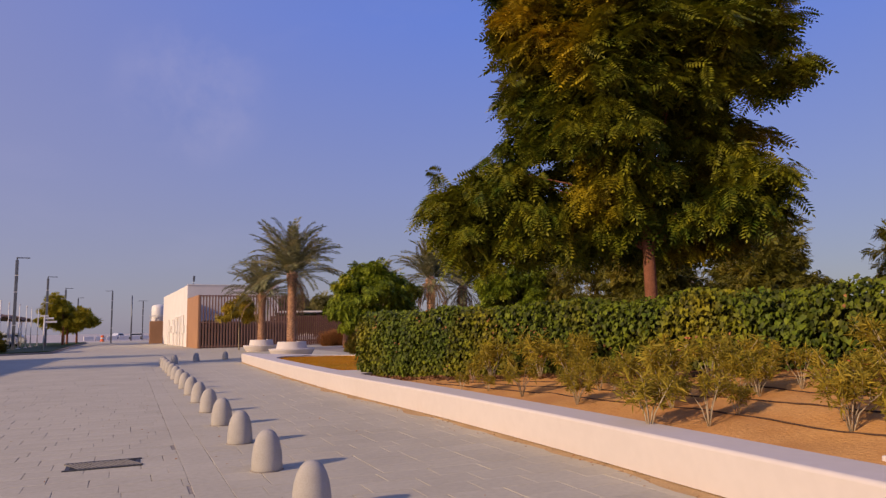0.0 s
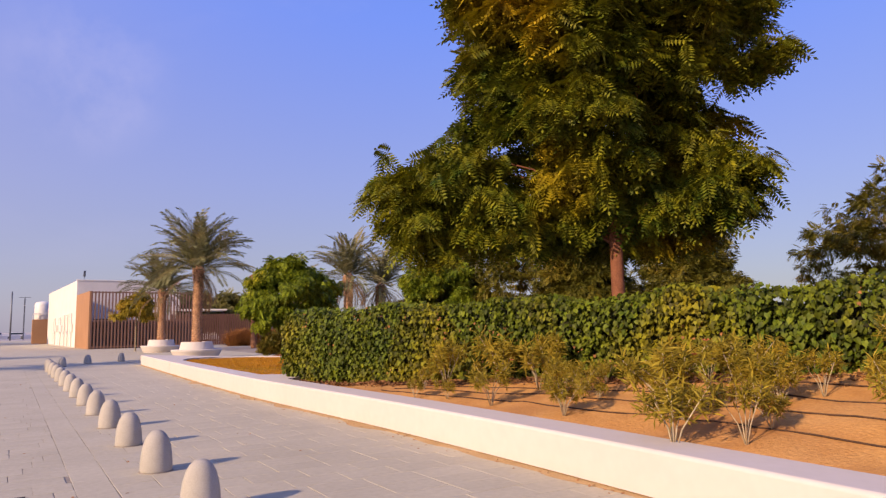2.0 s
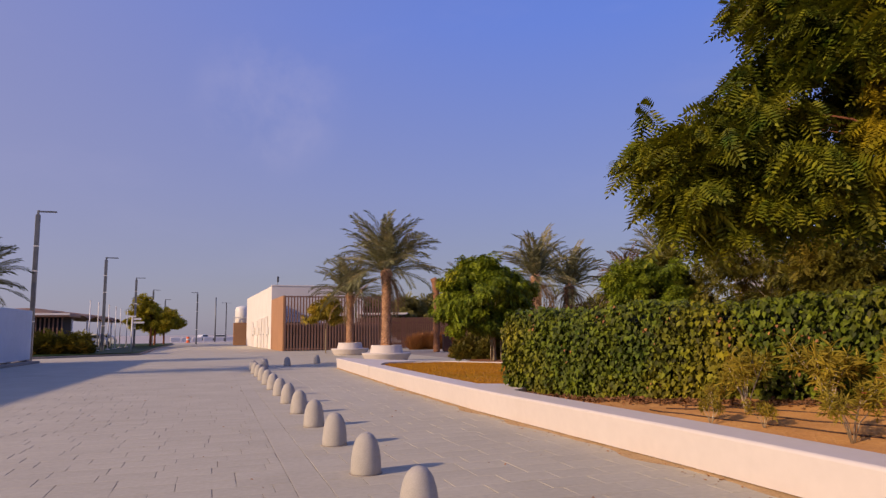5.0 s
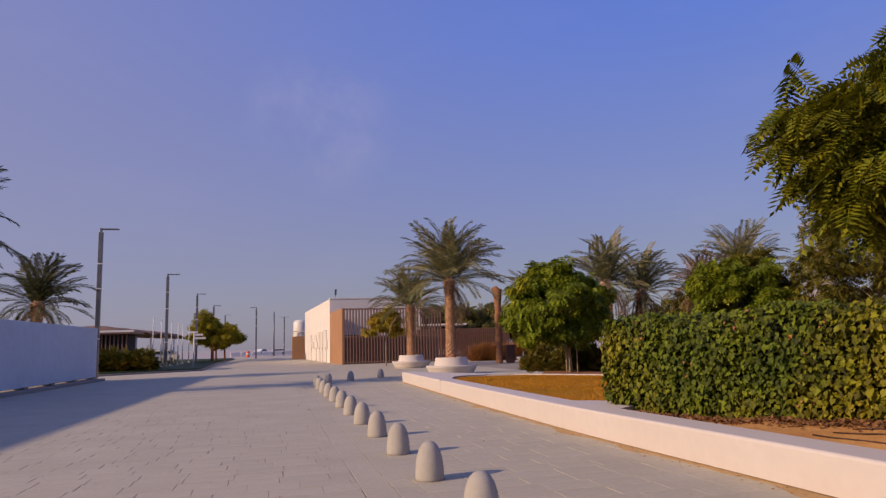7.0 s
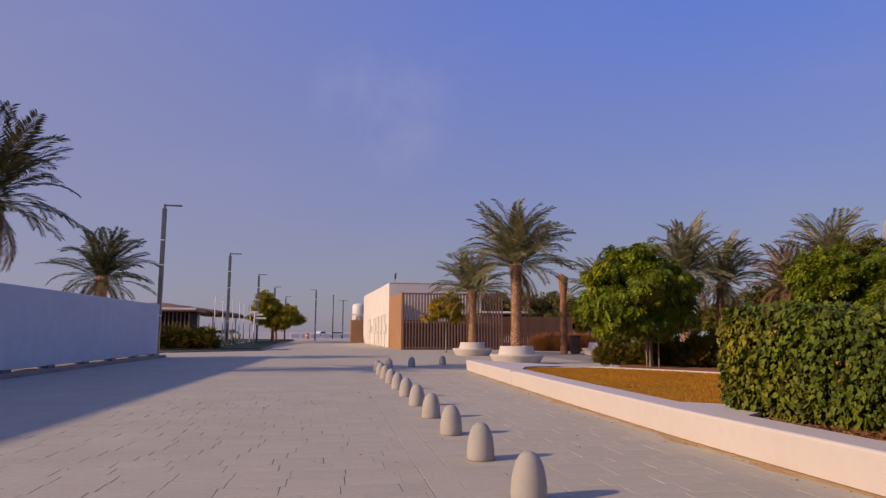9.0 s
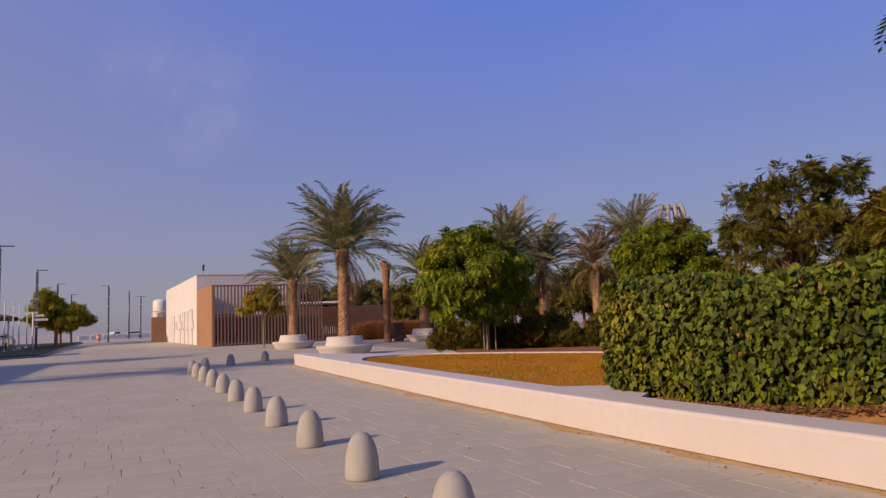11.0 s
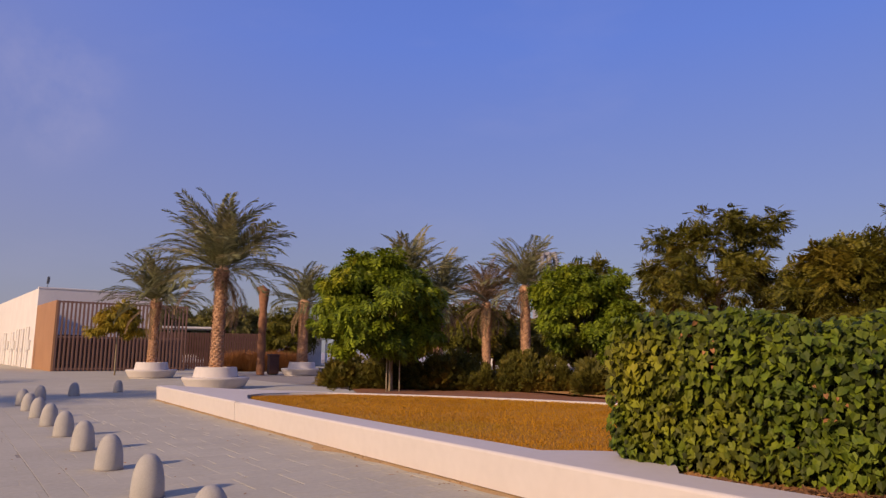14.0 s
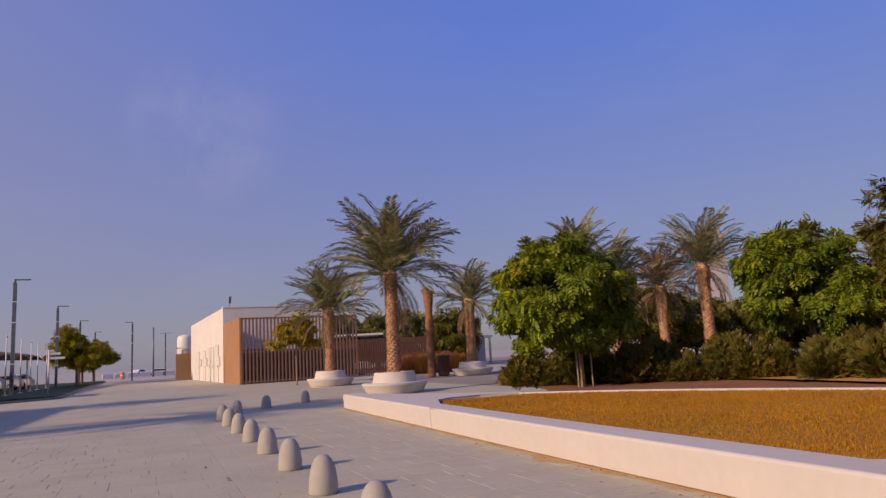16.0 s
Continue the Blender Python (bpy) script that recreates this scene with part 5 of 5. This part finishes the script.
def grass_clump(name, loc, label, w, h_, count, mat, seed, group):
    """A fountain of thin upright blades rising from one foot."""
    rng = np.random.default_rng(seed)
    ob = thing(name, loc, label, "grass", group)
    blade = ([(0, -0.010, 0), (0, 0.010, 0), (0.55, 0.008, 0.02), (0.55, -0.008, 0.02), (1.0, 0.002, -0.06), (1.0, -0.002, -0.06)], [(0, 1, 2, 3), (3, 2, 4, 5)])
    a, r = rng.uniform(0, 6.28, count), np.sqrt(rng.random(count))
    foot = np.stack([np.cos(a) * r * w, np.sin(a) * r * w, np.zeros(count)], 1)
    lean = np.stack([np.cos(a) * r * 0.35, np.sin(a) * r * 0.35, np.ones(count)], 1) + rng.normal(0, 0.14, (count, 3))
    lean /= np.linalg.norm(lean, axis=1)[:, None]
    v, f = scatter(blade[0], blade[1], bases(lean, 0.0, rng, 0.1), foot, h_ * rng.uniform(0.6, 1.1, count))
    part("foliage", fast_mesh("foliage", v, f), mat, ob)
    return ob


for i in range(11):
    grass_clump("russet_grass_clump", (10.4 + 0.5 * i, 68.0 + 0.3 * (i % 3), 0), "clump of russet ornamental grass", 0.6, 1.45 + 0.12 * (i % 3), 1500, M_REDGRASS, 140 + i, "russet grasses at the back of the plaza")
for i in range(9):
    bush("clipped_hedge_bush", (-24.2 + 0.95 * i, 60.6 + 0.25 * i, 0.2), "dark green clipped bush by the carport", 0.95, 1.35, 420, SPRIG, 1.3, M_DARKTREE, 160 + i, "dark bushes by the carport")


# ---- oleander-like plants in the sandy bed ----
def bed_plant(seed, tall, mat, wide, leaf_len, label, group, flowers=False):
    rng = np.random.default_rng(seed)
    ob = thing("bed_shrub", (0, 0, -60), label, "shrub", group)
    tips = []
    n = int(rng.integers(5, 9))
    for i in range(n):
        a = 6.28 * i / n + rng.uniform(-0.5, 0.5)
        r = wide * rng.uniform(0.35, 0.8)
        b = Vector((0.3 * r * math.cos(a), 0.3 * r * math.sin(a), tall * 0.35))
        c = Vector((r * math.cos(a), r * math.sin(a), tall * rng.uniform(0.65, 0.95)))
        part("stem", tube([(0, 0, -0.05), b, c], [0.011, 0.008, 0.005], 6), M_STEM, ob)
        tips.append(c)
        for j in range(2):
            d = c + Vector((rng.uniform(-0.16, 0.16), rng.uniform(-0.16, 0.16), rng.uniform(0.0, 0.14)))
            part("twig", tube([b.lerp(c, 0.55), d], [0.005, 0.003], 5), M_STEM, ob)
            tips.append(d)
    pos, out = [], []
    for c in tips:
        k = 34
        d = rng.normal(0, 1, (k, 3))
        d[:, 2] = d[:, 2] * 0.6 + 0.45
        d /= np.linalg.norm(d, axis=1)[:, None]
        pos.append(np.array(c) + np.array([0, 0, 1]) * rng.uniform(-0.16, 0.05, (k, 1)))
        out.append(d)
    pos, out = np.concatenate(pos), np.concatenate(out)
    blade = [(0, 0, 0), (0.45, 0.085, 0.02), (1, 0, -0.10), (0.45, -0.085, 0.02)]
    v, f = scatter(blade, [(0, 1, 2, 3)], bases(out, 0.1, rng, 0.5), pos, leaf_len * rng.uniform(0.7, 1.25, len(pos)))
    part("leaves", fast_mesh("leaves", v, f), mat, ob)
    if flowers:
        for j in range(3):
            c = tips[int(rng.integers(len(tips)))] + Vector((rng.uniform(-.06, .06), rng.uniform(-.06, .06), 0.05))
            bm = bmesh.new()
            for q in range(5):
                a = 6.28 * q / 5
                vs = [bm.verts.new(c + Vector((0.045 * t_ * math.cos(a + s_), 0.045 * t_ * math.sin(a + s_), 0.02 * t_))) for t_, s_ in ((0.1, 0), (0.8, -0.45), (1.1, 0), (0.8, 0.45))]
                bm.faces.new(vs)
            part("flower", bm, M_PETAL, ob, "small orange flower")
    return ob


KINDS = [bed_plant(200 + i, 0.62 + 0.08 * (i % 3), M_OLEANDER, 0.46, 0.14, "straggly olive-yellow shrub with pale stems in sandy soil", "straggly shrubs in the sandy bed", i == 1) for i in range(5)]
used = set()


def put_plant(i, x, y, s, turn):
    m = pose(x, y, soil_height(x, y) - 0.01, 0, 0, turn) @ Matrix.Diagonal((s, s, s, 1))
    if i not in used:
        used.add(i)
        KINDS[i].matrix_basis = m
    else:
        copy_thing(KINDS[i], Matrix()).matrix_basis = m


put_plant(1, 5.7, 7.9, 1.15, 20)
put_plant(0, 4.98, 7.14, 1.0, 0)
put_plant(2, 5.43, 6.7, 0.7, 70)
put_plant(1, 5.72, 4.55, 0.62, 140)
put_plant(3, 6.08, 5.5, 0.8, 200)
put_plant(4, 7.07, 4.6, 1.2, 10)
rs = random.Random(12)
y = 13.5
while y > -1.5:
    xa, xb = on_line(WALL, y) + 0.75, on_line(HEDGE, y) - 0.35
    for q in range(max(1, int((xb - xa) / 0.55))):
        x = xa + (xb - xa) * rs.random() ** 0.8
        if math.dist((x, y), (5.0, 7.1)) > 0.4 and rs.random() < 0.95:
            put_plant(rs.randrange(5), x, y + rs.uniform(-0.45, 0.45), rs.choice((0.4, 0.55, 0.65, 0.8, 0.95, 1.15)) * (1.1 if x > (xa + xb) / 2 else 0.72), rs.uniform(0, 360))
    y -= 0.78
for i, (x, y, s) in enumerate(((5.60, 3.35, 0.85), (6.15, 3.55, 0.9))):
    p = bed_plant(230 + i, 0.85, M_YELLOWLEAF, 0.34, 0.21, "tall shrub with striped yellow-green strap leaves", "striped shrubs in the sandy bed")
    p.matrix_basis = pose(x, y, soil_height(x, y), 0, 0, 60 * i) @ Matrix.Diagonal((s * 0.8, s * 0.8, s * 0.8, 1))
for i, off in enumerate((0.85, 1.45, 2.05, 2.65)):
    pts = []
    for j in range(60):
        y = -2 + 16 * j / 59
        x = on_line(WALL, y) + 0.5 + off * (on_line(HEDGE, y) - on_line(WALL, y) - 0.5) / 3.2 + 0.05 * noise.noise((y * 0.8, i, 0))
        pts.append((x, y, soil_height(x, y) + 0.008))
    o = part("drip_hose", tube(pts, 0.010, 6), M_HOSE)
    tagged(o, "thin dark drip irrigation hose lying on sandy soil", "hose", "drip hoses")
ob = thing("stone_block", (5.60, 4.62, 0.41), "small pale stone block lying by the wall's inner edge", "stone", turn=8)
part("block", box(-0.055, 0.055, -0.13, 0.13, -0.02, 0.05, 0.012), M_WHITE, ob)
for i, (x, y) in enumerate(((5.62, 4.2), (5.75, 3.95), (5.95, 4.2), (5.6, 3.75), (6.1, 3.95))):
    bush("grass_tuft", (x, y, soil_height(x, y) - 0.02), "low tuft of green grass in sandy soil", 0.20, 0.04, 90, TUFT, 0.28, M_OLEANDER, 300 + i, "grass tufts in the sandy bed")


# ---- paving stones ----
AX = Vector((-0.1134, 0.99355, 0))
NX = Vector((0.99355, 0.1134, 0))
ORG = Vector((0.919, 8.546, 0))


def stone(w, d, rs, h_=0.012):
    """One paving stone: a top with a worn chamfer, in its own frame."""
    c = 0.003
    j = [rs.uniform(-0.004, 0.004) for _ in range(8)]
    lo = [(-w / 2 + j[0], -d / 2 + j[1], -0.012), (w / 2 + j[2], -d / 2 + j[3], -0.012), (w / 2 + j[4], d / 2 + j[5], -0.012), (-w / 2 + j[6], d / 2 + j[7], -0.012)]
    mid = [(x, y, -0.002) for x, y, _ in lo]
    hi = [(x - math.copysign(c, x), y - math.copysign(c, y), 0.0) for x, y, _ in lo]
    v = lo + mid + hi
    f = [(8, 9, 10, 11)]
    for a in (0, 4):
        for i in range(4):
            f.append((a + i, a + (i + 1) % 4, a + 4 + (i + 1) % 4, a + 4 + i))
    return v, f


rs = random.Random(77)
shared = []
for i in range(10):
    v, f = stone(0.594, 0.392, rs)
    me = fast_mesh("paver", v, f)
    me.materials.append(M_PAVER_ONE)
    shared.append(me)
allv, allf, single = [], [], 0
rows = []
l = -16.0
while l < 56:
    rows.append(l)
    l += 0.40
for ri, l in enumerate(rows):
    ybase = ORG.y + l
    s_max = on_line(WALL, min(36.5, max(-8.9, ybase))) + 0.25 - (ORG.x + AX.x * l)
    for lo, hi in ((-13.2, -0.84), (-0.49, s_max if ybase < 36.6 else 12.0)) if l < 27.4 else ((-13.2, 12.0),):
        s = lo + rs.uniform(-0.5, 0.0) if lo < -1 else lo
        s0 = s
        while s < hi - 0.05:
            w = 0.60
            a, b = max(s, lo), min(s + w, hi)
            s += w
            if s == s0 + w:
                s += rs.choice((0, -0.3, -0.2))
                b = min(s, hi)
            if b - a < 0.06:
                continue
            full = abs((b - a) - 0.60) < 1e-6
            p = ORG + AX * (l + 0.2) + NX * ((a + b) / 2)
            tilt = pose(p.x, p.y, rs.uniform(-0.0008, 0.0005), rs.gauss(0, 0.03), rs.gauss(0, 0.03), math.degrees(math.atan2(NX.y, NX.x)))
            if full and single < 300 and 0.5 < l < 11.5 and -3.1 < (a + b) / 2 < 2.6 and lo < -1 or (full and single < 300 and 3 < l < 11 and lo > -1 and (a + b) / 2 < 2.4):
                part("paver", shared[rs.randrange(10)], M_PAVER_ONE, bed, "", tilt)
                single += 1
            else:
                v, f = stone(b - a - 0.006, 0.392, rs)
                k = len(allv)
                allv += [tuple(tilt @ Vector(q)) for q in v]
                allf += [tuple(i + k for i in q) for q in f]
# plain band of long slabs beside the bollards
l = -16.0
while l < 27.4:
    p = ORG + AX * (l + 0.6) + NX * -0.665
    tilt = pose(p.x, p.y, rs.uniform(-0.0008, 0.0004), 0, 0, math.degrees(math.atan2(NX.y, NX.x)))
    v, f = stone(0.344, 1.195, rs)
    k = len(allv)
    allv += [tuple(tilt @ Vector(q)) for q in v]
    allf += [tuple(i + k for i in q) for q in f]
    l += 1.2
far = part("pavement_far", prism([(-16, 62.5), (30, 64.0), (30, 149), (-30, 149)], -0.006, -0.001), M_PAVER)
tagged(far, "pale paving stretching down the street", "pavement", kind="structure")
o = part("paver_field", fast_mesh("paver_field", allv, allf), M_PAVER, bed, "pale staggered concrete pavers")
o["kind"] = "stuff"
# sand drifted along the foot of the wall
rng = np.random.default_rng(6)
vs, fs = [], []
line = smoothed(dense(WALL[:8], 0.25)) + dense([(2.118, 28.765), (1.45, 36.6)], 0.25)[1:]
for i, (x, y) in enumerate(line):
    w = 0.06 + 0.34 * max(0, noise.noise((y * 0.9, 0, 0)) + 0.1) * (1 if y < 24 else 0.4) + 0.04 * noise.noise((y * 5, 0, 0))
    for o_, z in ((0.10, 0.016), (0.02, 0.014), (-w * 0.5, 0.006), (-w, 0.0005)):
        vs.append((x + o_, y, z))
    if i:
        k = len(vs) - 8
        fs += [(k + q, k + q + 1, k + q + 5, k + q + 4) for q in range(3)]
M_DRIFT = surface("sand_drift", (0.40, 0.25, 0.10), (0.54, 0.36, 0.18), 0.95, 2.5, 40, 0.8, 60)
tagged(part("sand_drift", fast_mesh("sand_drift", vs, fs, True), M_DRIFT), "yellowish sand and dry litter blown along the wall's foot", "sand", kind="stuff")

# dry leaves and grit scattered on the paving, thicker by the wall
rng = np.random.default_rng(8)
n = 420
yy = rng.uniform(5, 30, n)
near = rng.random(n) < 0.6
xw = np.array([on_line(WALL, y) for y in yy])
xx = np.where(near, xw - np.abs(rng.normal(0, 0.16, n)) - 0.02, rng.uniform(-7, 3, n))
keep = xx < xw - 0.02
pos = np.stack([xx, yy, np.full(n, 0.006)], 1)[keep]
up_ = np.tile([0.0, 0.0, 0.0], (len(pos), 1)) + rng.normal(0, 1, (len(pos), 3)) * np.array([1, 1, 0.05])
fr = bases(up_, 0.0, rng, 0.15)
v, f = scatter(HEART[0], HEART[1], fr, pos, rng.uniform(0.012, 0.04, len(pos)))
tagged(part("leaf_litter", fast_mesh("leaf_litter", v, f), M_HEDGE_DRY), "dry brown leaf litter scattered on the paving", "litter", kind="stuff")
# dry leaves fallen along the hedge's foot, dense and dark to paint its shade too
n = 5200
yy = np.where(rng.random(n) < 0.6, rng.uniform(9, 18.6, n), rng.uniform(-2, 18.6, n))
xh = np.array([on_line(HEDGE, y) for y in yy])
xx = xh - np.abs(rng.normal(0.05, 0.22, n))
zz = np.array([soil_height(x, y) for x, y in zip(xx, yy)]) + 0.012
pos = np.stack([xx, yy, zz], 1)[xx > np.array([on_line(WALL, y) for y in yy]) + 0.6]
fr = bases(rng.normal(0, 1, (len(pos), 3)) * np.array([1, 1, 0.15]), 0.0, rng, 0.3)
v, f = scatter(HEART[0], HEART[1], fr, pos, rng.uniform(0.03, 0.075, len(pos)))
tagged(part("hedge_litter", fast_mesh("hedge_litter", v, f), surface("dead_leaf_and_shade", (0.11, 0.05, 0.02), (0.26, 0.12, 0.045), 0.9, 5, 30, 0.1, 40, island=0.4)), "dead brown leaves, thick and dark to add shade, along the foot of the hedge", "litter", kind="stuff")
